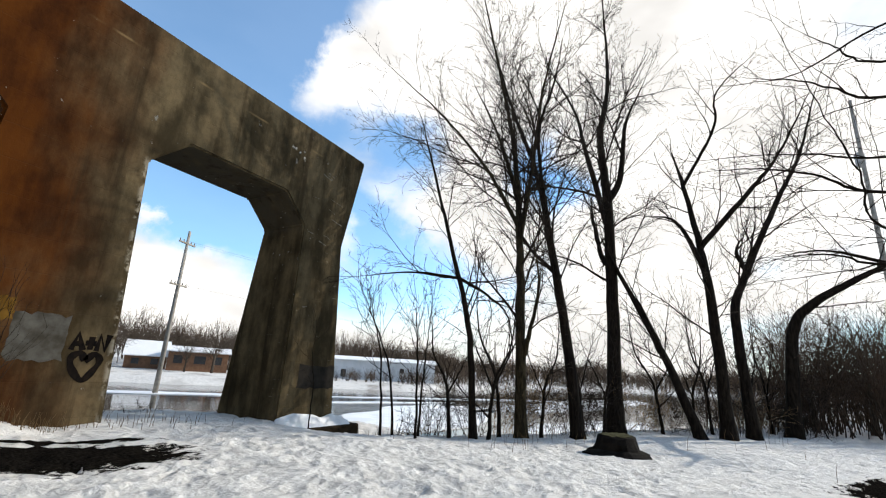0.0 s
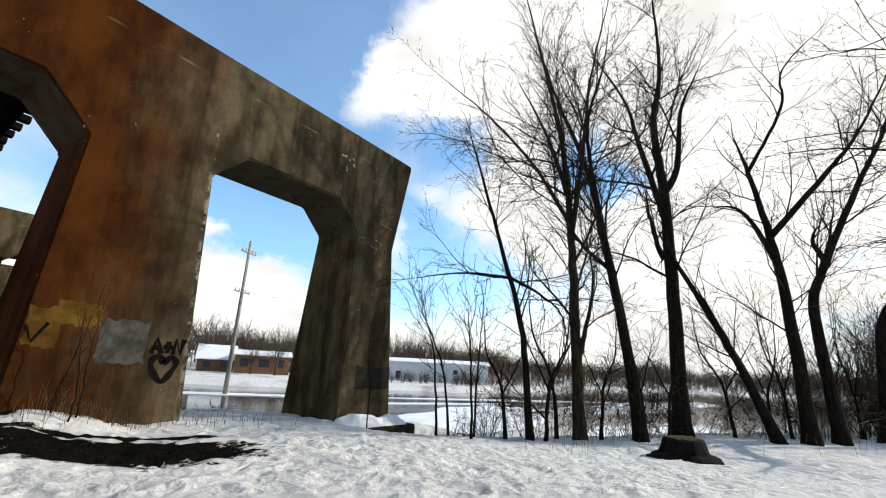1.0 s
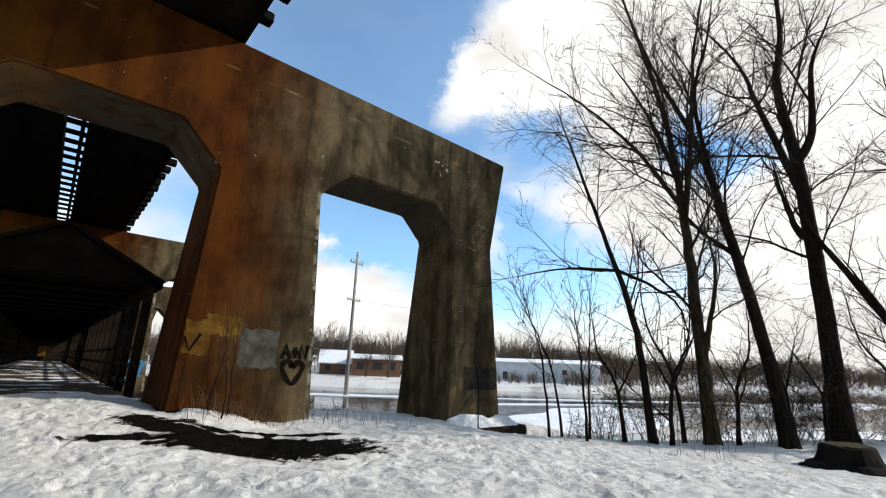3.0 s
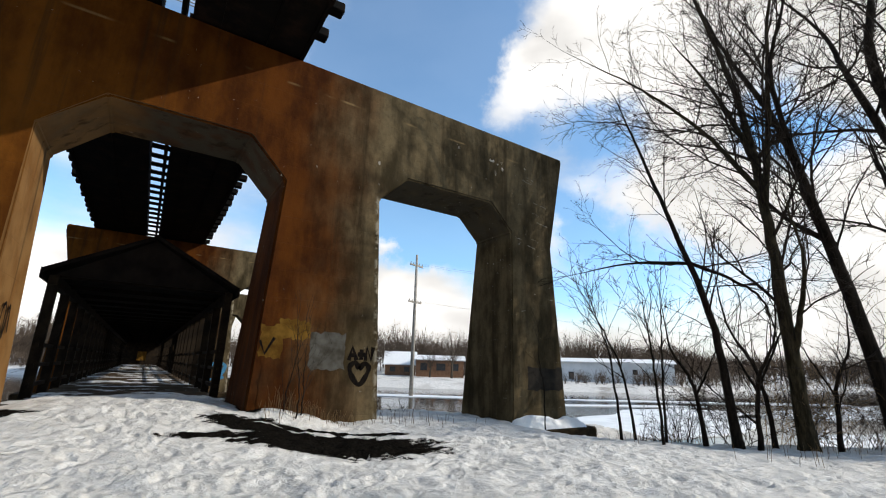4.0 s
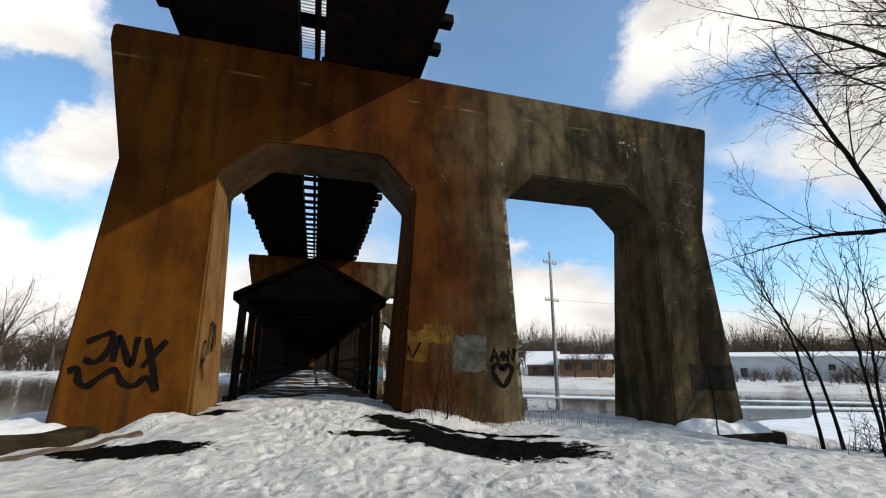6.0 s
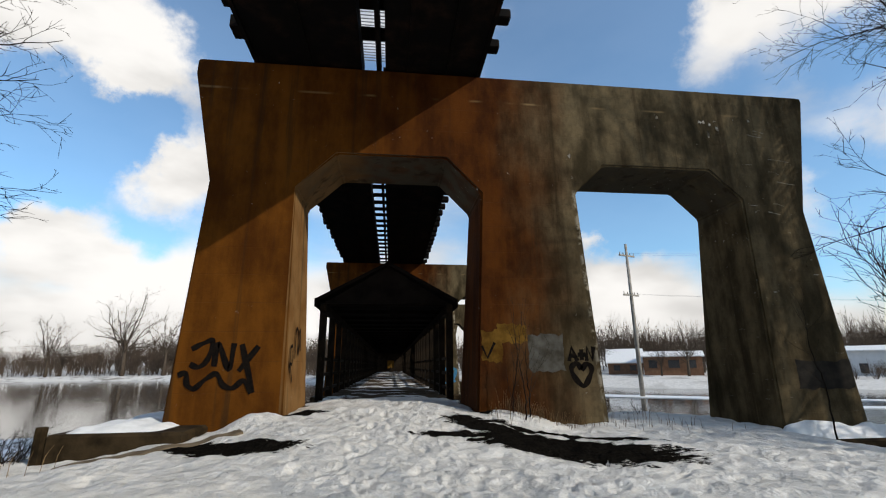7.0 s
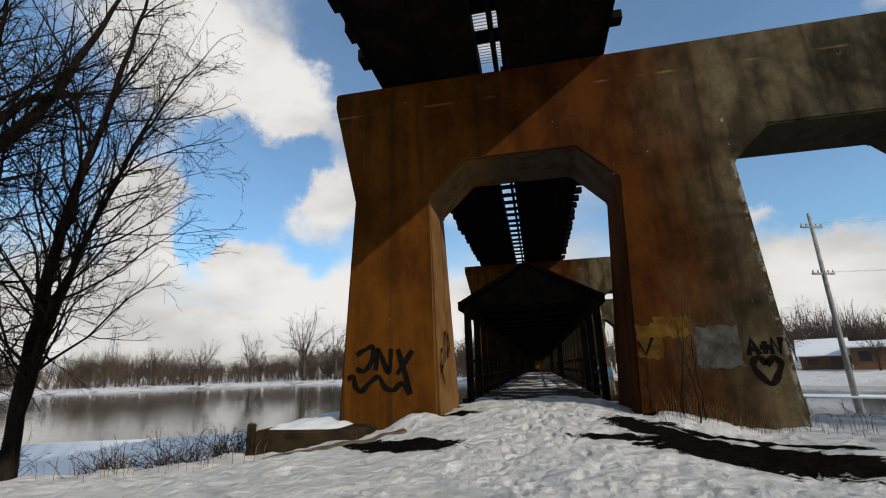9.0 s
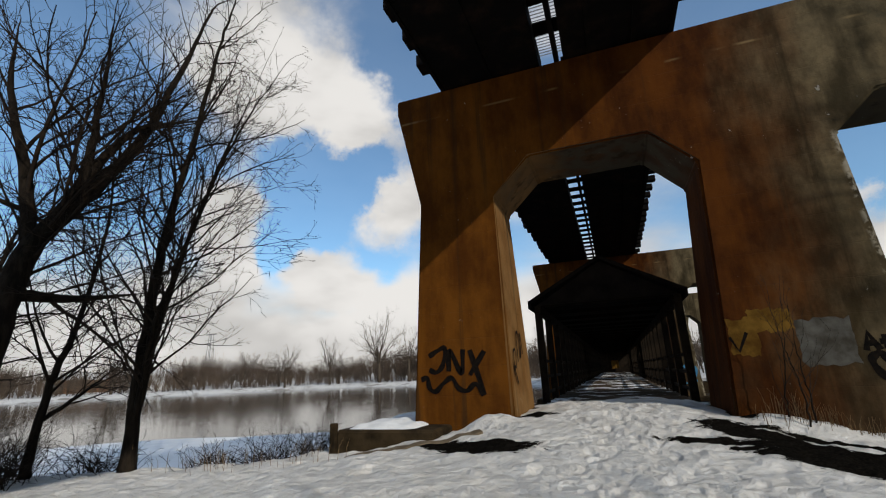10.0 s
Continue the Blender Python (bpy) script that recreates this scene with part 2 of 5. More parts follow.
def water():
    m = Mat("river_water", 0.07)
    m.bump(m.noise(0.9, 5, 0.6, m.scaled((1, 2.4, 1))), 0.10, 0.05)
    m.bsdf.inputs["IOR"].default_value = 1.33
    return m.done(m.mix(m.noise(0.05, 4), (0.016, 0.012, 0.008), (0.034, 0.027, 0.018)))


def ice():
    m = Mat("snowy_ice", 0.45)
    f = m.noise(0.7, 6, 0.6, distort=0.5)
    m.bump(m.noise(5, 5), 0.3, 0.02)
    return m.done(m.mix(m.rng(f, 0.38, 0.62), (0.68, 0.68, 0.67), (0.8, 0.795, 0.785)))


def bark(name, dark, pale, scale=5.0):
    m = Mat(name, 0.9)
    s = m.noise(scale, 6, 0.65, m.scaled((2.2, 2.2, 0.5)))
    m.bump(s, 0.8, 0.03)
    return m.done(m.mix(m.rng(s, 0.35, 0.7), dark, pale))


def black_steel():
    m = Mat("shade_black_steel", 0.85, 0.0)
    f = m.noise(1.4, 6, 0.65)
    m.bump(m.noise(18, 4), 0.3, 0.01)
    # the underside's deep shade is put into this near-black base colour
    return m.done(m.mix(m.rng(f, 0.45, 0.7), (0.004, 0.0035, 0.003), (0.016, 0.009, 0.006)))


def trail_boards():
    m = Mat("trail_boards", 0.85)
    tint = m.mix(m.chance(), (0.04, 0.028, 0.017), (0.075, 0.053, 0.034))
    w = m.node("ShaderNodeNewGeometry").outputs["Position"]
    f = m.noise(0.55, 5, 0.65, w)
    m.bump(m.noise(30, 3), 0.3, 0.005)
    return m.done(m.mix(m.rng(f, 0.52, 0.57), tint, (0.7, 0.71, 0.72)))


BARE = [(2.75, -2.85, 1.7, 0.8, -30), (1.85, -1.5, 1.2, 0.5, -52), (0.9, -2.1, 0.6, 0.2, -10), (-2.35, -2.35, 1.05, 0.42, -24), (-3.3, -1.75, 0.7, 0.32, -30), (12.9, -13.6, 2.6, 0.9, -22), (1.95, 0.3, 0.22, 0.7, 0), (3.3, -1.55, 1.5, 0.16, -30), (-1.9, 0.2, 0.5, 0.3, 10)]
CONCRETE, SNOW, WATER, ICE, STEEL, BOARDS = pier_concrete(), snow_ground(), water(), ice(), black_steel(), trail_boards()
FOOTING = plain("footing_concrete", (0.011, 0.0075, 0.004), (0.042, 0.028, 0.014), 0.9, scale=2.5, bump=0.6)
DRIFT = plain("fresh_snow", (0.66, 0.655, 0.64), (0.78, 0.775, 0.76), 0.7, scale=5, bump=0.6)
EDGING = plain("tan_edging", (0.08, 0.06, 0.038), (0.17, 0.13, 0.085), 0.9, scale=4, bump=0.6)
CHIP = plain("pale_chipped_concrete", (0.3, 0.27, 0.22), (0.46, 0.43, 0.37), 0.9, scale=9)
SCRAPE = plain("scraped_concrete", (0.1, 0.085, 0.06), (0.24, 0.21, 0.16), 0.9, scale=8)
BARK = bark("dark_bark", (0.006, 0.0045, 0.0032), (0.021, 0.0155, 0.0105))
BARK_TAN = bark("tan_bark", (0.015, 0.0115, 0.006), (0.052, 0.04, 0.022))
TWIG = plain("twig_bark", (0.010, 0.007, 0.005), (0.028, 0.02, 0.014), 0.85, scale=3)
# distant bark and woods are lightened: haze mixed into their base colours
HAZEBARK = bark("hazed_far_bark", (0.05, 0.039, 0.029), (0.115, 0.088, 0.066))
HAZEWOODS = plain("far_woods", (0.062, 0.046, 0.034), (0.135, 0.1, 0.073), 0.95, scale=0.6)
THICKET = plain("thicket_bark", (0.032, 0.021, 0.014), (0.078, 0.052, 0.035), 0.9, scale=3)
STRAW = plain("dry_stalks", (0.12, 0.075, 0.035), (0.24, 0.16, 0.08), 0.9)
# boardwalk woods: shade below deck and roof is put into these near-black colours
TIMBER = plain("shade_dark_timber", (0.007, 0.005, 0.0035), (0.022, 0.015, 0.009), 0.85, scale=3)
ROOF = plain("shade_dark_roof_boards", (0.004, 0.003, 0.0025), (0.012, 0.009, 0.007), 0.9, scale=2)
GREYWOOD = plain("weathered_pole_wood", (0.20, 0.18, 0.15), (0.34, 0.31, 0.27), 0.85, scale=4)
WIRE = plain("fence_wire", (0.25, 0.25, 0.25), (0.4, 0.4, 0.4), 0.5, 0.7)
SPRAY = plain("black_spray_paint", (0.003, 0.0023, 0.002), (0.009, 0.006, 0.004), 0.9, scale=12)
SPRAY_BLUE = plain("blue_spray_paint", (0.03, 0.12, 0.22), (0.06, 0.2, 0.33), 0.7, scale=9)
OCHRE = plain("ochre_overpaint", (0.05, 0.022, 0.003), (0.12, 0.064, 0.011), 0.85, scale=3.2)
GREYPAINT = plain("grey_overpaint", (0.034, 0.029, 0.021), (0.085, 0.08, 0.068), 0.85, scale=2.6)
DARKPAINT = plain("dark_overpaint", (0.014, 0.012, 0.01), (0.03, 0.025, 0.019), 0.8, scale=3)
BRICK = plain("far_brick", (0.16, 0.085, 0.05), (0.24, 0.13, 0.075), 0.9, scale=2)
WHITEWALL = plain("white_siding", (0.52, 0.53, 0.53), (0.64, 0.64, 0.63), 0.8, scale=0.6)
DARKGLASS = plain("window_glass", (0.02, 0.022, 0.025), (0.04, 0.042, 0.045), 0.15)
MOSS = plain("mossy_wood", (0.02, 0.02, 0.009), (0.06, 0.056, 0.024), 0.95, scale=7, bump=0.8)
STUMPWOOD = plain("dark_stump", (0.004, 0.0035, 0.003), (0.014, 0.011, 0.008), 0.9, scale=4, bump=0.9)


# ---- mesh tools ----
class Geo:
    """Vertices and faces, gathered piece by piece."""

    def __init__(self):
        self.v, self.f = [], []

    def box(self, x0, y0, z0, x1, y1, z1):
        n = len(self.v)
        self.v += [(x, y, z) for z in (z0, z1) for x, y in ((x0, y0), (x1, y0), (x1, y1), (x0, y1))]
        self.f += [tuple(n + i for i in q) for q in ((3, 2, 1, 0), (4, 5, 6, 7), (0, 1, 5, 4), (1, 2, 6, 5), (2, 3, 7, 6), (3, 0, 4, 7))]
        return self

    def prism(self, outline, y0, y1):
        """An outline in x and z, drawn out along y."""
        n, k = len(self.v), len(outline)
        self.v += [(x, y0, z) for x, z in outline] + [(x, y1, z) for x, z in outline]
        self.f += [tuple(n + i for i in range(k)), tuple(n + k + i for i in reversed(range(k)))]
        self.f += [(n + i, n + k + i, n + k + (i + 1) % k, n + (i + 1) % k) for i in range(k)]
        return self

    def tube(self, pts, radii, sides=5):
        pts = np.asarray(pts, float)
        k = len(pts)
        d = np.gradient(pts, axis=0)
        d /= np.linalg.norm(d, axis=1)[:, None] + 1e-9
        ref = np.array([0.3, 0.9, 0.1]) if abs(d[0][2]) > 0.8 else np.array([0.1, 0.2, 1.0])
        u = np.cross(d, ref)
        u /= np.linalg.norm(u, axis=1)[:, None] + 1e-9
        w = np.cross(d, u)
        a = np.arange(sides) * 2 * math.pi / sides
        r = np.asarray(radii, float)[:, None, None]
        ring = pts[:, None] + r * (np.cos(a)[None, :, None] * u[:, None] + np.sin(a)[None, :, None] * w[:, None])
        n = len(self.v)
        self.v += [tuple(p) for p in ring.reshape(-1, 3).tolist()]
        for i in range(k - 1):
            b = n + i * sides
            for j in range(sides):
                j2 = (j + 1) % sides
                self.f.append((b + j, b + j2, b + sides + j2, b + sides + j))
        self.f.append(tuple(n + (k - 1) * sides + j for j in range(sides)))
        self.f.append(tuple(n + j for j in reversed(range(sides))))
        return self

    def mesh(self, name, smooth=False):
        me = bpy.data.meshes.new(name)
        me.from_pydata(self.v, [], self.f)
        if smooth:
            me.polygons.foreach_set("use_smooth", [True] * len(me.polygons))
        return me


def part(name, geo, material, parent=None, label="", smooth=False):
    me = geo.mesh(name, smooth) if isinstance(geo, Geo) else geo
    if not me.materials:
        me.materials.append(material)
    ob = new(name, me)
    if parent:
        ob.parent = parent
    return tagged(ob, label)


def thing(name, at, label, category, group="", kind=""):
    ob = new(name)
    ob.location = at
    ob.empty_display_size = 0.1
    return tagged(ob, label, category, group, kind)


def bevelled(geo, width, segments=1):
    bm = bmesh.new()
    me = geo.mesh("tmp")
    bm.from_mesh(me)
    bmesh.ops.recalc_face_normals(bm, faces=bm.faces)
    bmesh.ops.bevel(bm, geom=bm.edges[:], offset=width, segments=segments, affect="EDGES")
    bm.to_mesh(me)
    bm.free()
    return me


def smooth01(a, b, x):
    t = np.clip((x - a) / (b - a), 0, 1)
    return t * t * (3 - 2 * t)


def value_noise(x, y, seed=0):
    """Smooth random values in 0..1 over the plane."""
    xi, yi = np.floor(x), np.floor(y)

    def h(a, b):
        v = np.sin(a * 127.1 + b * 311.7 + seed * 74.7) * 43758.5453
        return v - np.floor(v)

    u, v = x - xi, y - yi
    u, v = u * u * (3 - 2 * u), v * v * (3 - 2 * v)
    return (h(xi, yi) * (1 - u) + h(xi + 1, yi) * u) * (1 - v) + (h(xi, yi + 1) * (1 - u) + h(xi + 1, yi + 1) * u) * v


# ---- ground, river, ice ----
WATER_Z = -1.6
BANK = [(-140, -90), (-40, -24), (-11.2, -4.7), (-8.7, -3.1), (-6.6, -1.7), (-6.4, 2.6), (12.4, 2.8), (12.9, -0.9), (10.6, -2.6), (13.2, -3.8),
        (16.8, -5.7), (21, -7.6), (28, -11.5), (36, -14), (70, -22), (140, -40), (140, -200), (-140, -200)]
FAR_AZ = [-180, -100, -80, -60, -45, -31, -20, -8, 0, 15, 30, 38, 48, 58, 65, 73, 82, 100, 180]
FAR_R = [900, 220, 160, 140, 130, 128, 110, 80, 84, 62, 56, 58, 62, 64, 82, 125, 170, 190, 900]


def bank_distance(x, y):
    """Metres outside the near bank (inside: minus)."""
    best, inside = np.full(x.shape, 1e9), np.zeros(x.shape, bool)
    for (ax, ay), (bx, by) in zip(BANK, BANK[1:] + BANK[:1]):
        dx, dy = bx - ax, by - ay
        t = np.clip(((x - ax) * dx + (y - ay) * dy) / (dx * dx + dy * dy), 0, 1)
        best = np.minimum(best, np.hypot(x - ax - t * dx, y - ay - t * dy))
        cross = (ay > y) != (by > y)
        inside ^= cross & (x < (bx - ax) * (y - ay) / (by - ay + 1e-12) + ax)
    return np.where(inside, -best, best)


def ground_height(x, y):
    x, y = np.asarray(x, float), np.asarray(y, float)
    land = -0.15 - 0.5 * smooth01(5, 14, x) + 0.45 * smooth01(-5, 1.5, y) * np.exp(-(((x + 0.2) / 2.6) ** 4)) - 0.3 * smooth01(3.5, 7, -x)
    # drifts ploughed up against the inner legs
    land += 0.24 * np.exp(-(((x + 2.75) / 0.5) ** 2 + ((y + 0.3) / 0.45) ** 2)) + 0.26 * np.exp(-(((x - 2.6) / 0.75) ** 2 + ((y + 0.4) / 0.4) ** 2))
    land += 0.05 * (value_noise(x * 0.7, y * 0.7, 1) - 0.5) + 0.06 * (value_noise(x * 2.3, y * 2.3, 2) - 0.5) + 0.055 * (value_noise(x * 5, y * 5, 3) - 0.5)
    land -= 0.5 * np.exp(-(((x - 10.9) / 1.9) ** 4 + ((y + 1.2) / 0.95) ** 2)) + 0.14 * np.exp(-(((x + 5.6) / 0.9) ** 2 + ((y + 1.6) / 0.7) ** 2))
    d = bank_distance(x, y) + 0.5 * (value_noise(x * 0.8, y * 0.8, 5) - 0.5)
    near = land + (-2.3 - land) * smooth01(0.1, 2.4, d)
    r, az = np.hypot(x, y + 10), np.degrees(np.arctan2(x, y + 10))
    over = r - np.interp(az, FAR_AZ, FAR_R) - 3 * (value_noise(x * 0.08, y * 0.08, 7) - 0.5)
    far = -2.3 + 1.5 * smooth01(-3, 4, over) + 2.6 * smooth01(10, 160, over) + 9 * smooth01(150, 900, over)
    return np.maximum(near, far)


def z_at(x, y):
    return float(ground_height(np.array([x]), np.array([y]))[0])


def trodden(x, y):
    """Footprints and lumps of trampled snow on the bank."""
    r0, cell = random.Random(12), 0.03
    grid = np.zeros((420, 900))
    gx, gy = np.meshgrid(-9 + np.arange(900) * cell, -9.8 + np.arange(420) * cell)
    grid += 0.022 * (value_noise(gx * 6, gy * 6, 11) - 0.5) + 0.02 * (value_noise(gx * 11, gy * 11, 12) - 0.5)
    grid *= 0.35 + 1.1 * smooth01(0.35, 0.65, value_noise(gx * 0.8, gy * 0.8, 13))
    trails = [((1.5, -9.0), (-0.2, 0.5), 300), ((-1.0, -8.8), (-0.4, 0.5), 160), ((-3.0, -6.5), (14.0, -7.5), 260), ((0.0, -5.0), (10.0, -3.5), 170), ((1.0, -8.5), (15, -9.0), 240)]
    for (ax, ay), (bx, by), count in trails:
        for k in range(count):
            t = r0.random()
            cx, cy = ax + (bx - ax) * t + r0.gauss(0, 0.55), ay + (by - ay) * t + r0.gauss(0, 0.55)
            turn = math.atan2(by - ay, bx - ax) + r0.gauss(0, 0.35) + (math.pi if r0.random() < 0.4 else 0)
            i, j = int((cx + 9) / cell), int((cy + 9.8) / cell)
            if not (12 < i < 887 and 12 < j < 407):
                continue
            w = (slice(j - 11, j + 12), slice(i - 11, i + 12))
            dx, dy = gx[w] - cx, gy[w] - cy
            u, v = (dx * math.cos(turn) + dy * math.sin(turn)) / 0.15, (dy * math.cos(turn) - dx * math.sin(turn)) / 0.06
            q = np.sqrt(u * u + v * v)
            grid[w] += r0.uniform(0.15, 0.5) * (-0.045 * (1 - smooth01(0.6, 1.1, q)) + 0.02 * np.exp(-((q - 1.45) / 0.35) ** 2))
    fx, fy = (x + 9) / cell, (y + 9.8) / cell
    ok = (fx > 1) & (fx < 898) & (fy > 1) & (fy < 418)
    fx, fy = np.clip(fx, 1, 898), np.clip(fy, 1, 418)
    i, j = fx.astype(int), fy.astype(int)
    a, b = fx - i, fy - j
    h = (grid[j, i] * (1 - a) + grid[j, np.minimum(i + 1, 899)] * a) * (1 - b) + (grid[np.minimum(j + 1, 419), i] * (1 - a) + grid[np.minimum(j + 1, 419), np.minimum(i + 1, 899)] * a) * b
    return np.where(ok, h, 0.0)


def build_ground():
    az = np.radians(np.concatenate([np.linspace(-75, 115, 800, endpoint=False), np.linspace(115, 285, 120, endpoint=False)]))
    rad = np.concatenate([[0.02, 0.1, 0.25, 0.5], np.geomspace(0.8, 2.6, 24), np.geomspace(2.65, 24, 250), np.geomspace(25, 3500, 80)])
    x = (rad[:, None] * np.sin(az)).ravel()
    y = (rad[:, None] * np.cos(az)).ravel() - 10
    z = ground_height(x, y) + trodden(x, y)
    g, k = Geo(), len(az)
    g.v = list(zip(x.tolist(), y.tolist(), z.tolist()))
    for i in range(len(rad) - 1):
        b = i * k
        g.f += [(b + j, b + k + j, b + k + (j + 1) % k, b + (j + 1) % k) for j in range(k)]
    g.f.append(tuple(range(k)))
    me = g.mesh("ground", True)
    me.flip_normals()
    return tagged(part("ground", me, SNOW), "snow-covered river bank with footprints and bare wet tarmac", "ground", kind="structure")


build_ground()
river = Geo()
river.v = [(-700, -500, WATER_Z), (700, -500, WATER_Z), (700, 700, WATER_Z), (-700, 700, WATER_Z)]
river.f = [(0, 1, 2, 3)]
tagged(part("water", river, WATER), "still grey river reflecting bare trees and sky", "river", kind="structure")


def ice_sheet(cx, cy, rx, ry, turn, seed):
    rnd = random.Random(seed)
    g, k, ring = Geo(), 60, []
    ph = [(rnd.uniform(0, 6.28), rnd.uniform(0.03, 0.12) / (1 + 0.2 * f), f) for f in range(2, 11)]
    for i in range(k):
        a = i * 2 * math.pi / k
        s = 1 + sum(w * math.sin(f * a + p) for p, w, f in ph)
        u, v = rx * s * math.cos(a), ry * s * math.sin(a)
        c, n = math.cos(radians(turn)), math.sin(radians(turn))
        ring.append((cx + u * c - v * n, cy + u * n + v * c))
    g.v = [(x, y, WATER_Z - 0.05) for x, y in ring] + [(x, y, WATER_Z + 0.05) for x, y in ring]
    g.f = [tuple(range(k, 2 * k))] + [(i, (i + 1) % k, k + (i + 1) % k, k + i) for i in range(k)]
    tagged(part("ice_sheet", g, ICE), "snow-dusted sheet of river ice along the bank", "ice", "ice sheets on the river", "structure")


for row in [(27, 6, 11, 4.3, 12, 1), (21, 27.5, 9, 1.5, -35, 2), (-17, 3, 13, 6.5, 25, 3), (33, 14, 8, 0.8, -20, 4), (47, 14, 18, 1.0, -25, 5), (30, -4, 8, 2.5, -15, 6), (60, 2, 25, 4, -5, 7)]:
    ice_sheet(*row)

# ---- concrete piers ----
PIER_OUT = [(-4.66, -0.9), (-4.31, 5.29), (-4.93, 8.1), (-4.93, 8.5), (11.33, 8.44), (11.38, 8.16), (10.72, 5.0), (11.24, -0.9), (8.95, -0.9), (8.97, 5.27), (8.17, 6.06),
            (5.24, 6.06), (4.44, 5.3), (4.80, -0.9), (1.74, -0.9), (2.02, 5.2), (1.17, 6.08), (-1.47, 6.08), (-2.39, 5.2), (-2.23, -0.9)]
PIER_DEPTH = 1.8


def stroke(g, pts, width, y=-0.006):
    """A flat sprayed line on a face that looks along -y, through points in x and z."""
    n = len(g.v)
    y -= 0.00006 * n
    for i, (x, z) in enumerate(pts):
        a, b = pts[max(i - 1, 0)], pts[min(i + 1, len(pts) - 1)]
        dx, dz = b[0] - a[0], b[1] - a[1]
        s = math.hypot(dx, dz) or 1
        w = width * (0.44 + 0.08 * math.sin(i * 0.55))
        g.v += [(x - dz / s * w, y, z + dx / s * w), (x + dz / s * w, y, z - dx / s * w)]
    g.f += [(n + 2 * i, n + 2 * i + 1, n + 2 * i + 3, n + 2 * i + 2) for i in range(len(pts) - 1)]


def curve(pts, steps=8):
    """A smooth line through the points (Catmull-Rom), in any dimension."""
    p = np.asarray(pts, float)
    p = np.vstack([2 * p[0] - p[1], p, 2 * p[-1] - p[-2]])
    out = []
    for i in range(1, len(p) - 2):
        for k in range(steps):
            t = k / steps
            out.append(0.5 * (2 * p[i] + (p[i + 1] - p[i - 1]) * t + (2 * p[i - 1] - 5 * p[i] + 4 * p[i + 1] - p[i + 2]) * t * t
                              + (3 * p[i] - p[i - 1] - 3 * p[i + 1] + p[i + 2]) * t ** 3))
    return np.array(out + [p[-2]])


def build_pier():
    pier = thing("bridge_pier", (0, 0, 0), "rust-stained concrete railway bridge pier with two chamfered portals", "bridge pier", "piers of the railway bridge")
    g = Geo().prism(PIER_OUT, 0, PIER_DEPTH)
    # the back of the legs spreads towards the ground
    g.v = [(x, y + (0.13 * max(0.0, 5.3 - z) if y > 1 else 0.0), z) for x, y, z in g.v]
    me = g.mesh("body")
    bm = bmesh.new()
    bm.from_mesh(me)
    bmesh.ops.recalc_face_normals(bm, faces=bm.faces)
    worn = [e for e in bm.edges if all(v.co.y < 0.01 and v.co.z < 5.25 and -2.5 < v.co.x < -2.1 for v in e.verts)]
    done = bmesh.ops.bevel(bm, geom=worn, offset=0.12, segments=5, affect="EDGES")
    for f in done["faces"]:
        f.smooth = True
    rest = [e for e in bm.edges if e.calc_length() > 0.3 and not all(v.co.y < 0.3 and v.co.z < 5.3 and -2.8 < v.co.x < -1.9 for v in e.verts) and len(e.link_faces) == 2 and e.calc_face_angle(0) > 0.45]
    bmesh.ops.bevel(bm, geom=rest, offset=0.045, segments=2, affect="EDGES")
    bm.to_mesh(me)
    bm.free()
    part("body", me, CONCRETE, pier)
    return pier


pier = build_pier()
for k, y in enumerate((22.5, 45.0, 67.5)):
    p2 = copy_thing(pier, pose(0, y, 0))
    foot = Geo().box(-5.4, -0.7, -3.0, 11.9, PIER_DEPTH + 0.7, -0.85)
    part("footing", bevelled(foot, 0.06), FOOTING, p2)
    if k == 0:
        g = Geo()
        stroke(g, curve([(3.5, 0.2), (3.7, 0.8), (4.0, 0.85), (4.05, 0.3), (4.3, 0.15), (4.5, 0.75), (4.25, 0.9)]).tolist(), 0.22)
        stroke(g, curve([(3.4, 0.0), (3.9, -0.1), (4.5, 0.05)]).tolist(), 0.15)
        part("graffiti", g, SPRAY_BLUE, p2, "blue sprayed scribble")


def paint(name, g, mat, label):
    part(name, g, mat, pier, label)


def rag_panel(x0, z0, x1, z1, seed, y):
    rnd = random.Random(seed)
    pts = []
    for (ax, az), (bx, bz) in zip([(x0, z0), (x1, z0), (x1, z1), (x0, z1)], [(x1, z0), (x1, z1), (x0, z1), (x0, z0)]):
        for i in range(8):
            t = i / 8
            pts.append((ax + (bx - ax) * t + rnd.uniform(-0.025, 0.025), az + (bz - az) * t + rnd.uniform(-0.04, 0.04)))
    g = Geo()
    g.v = [(x, y, z) for x, z in pts]
    g.f = [tuple(range(len(pts)))]
    return g


paint("paint_patch", rag_panel(2.28, 1.62, 2.98, 2.03, 1, -0.004), OCHRE, "ochre patch of overpaint")
paint("paint_patch", rag_panel(1.93, 1.2, 2.4, 1.88, 5, -0.003), OCHRE, "ochre patch of overpaint")
paint("paint_patch", rag_panel(2.99, 0.98, 3.82, 1.78, 2, -0.004), GREYPAINT, "pale grey patch of overpaint")
paint("paint_patch", rag_panel(9.55, 0.52, 11.02, 1.17, 3, -0.004), DARKPAINT, "dark patch of overpaint")
g = Geo()
for line in ([(3.93, 1.2), (4.0, 1.5), (4.12, 1.2)], [(3.95, 1.32), (4.10, 1.32)], [(4.14, 1.34), (4.32, 1.34)], [(4.23, 1.22), (4.23, 1.46)],
             [(4.34, 1.2), (4.37, 1.5), (4.48, 1.22), (4.52, 1.52)]):
    stroke(g, line, 0.11)
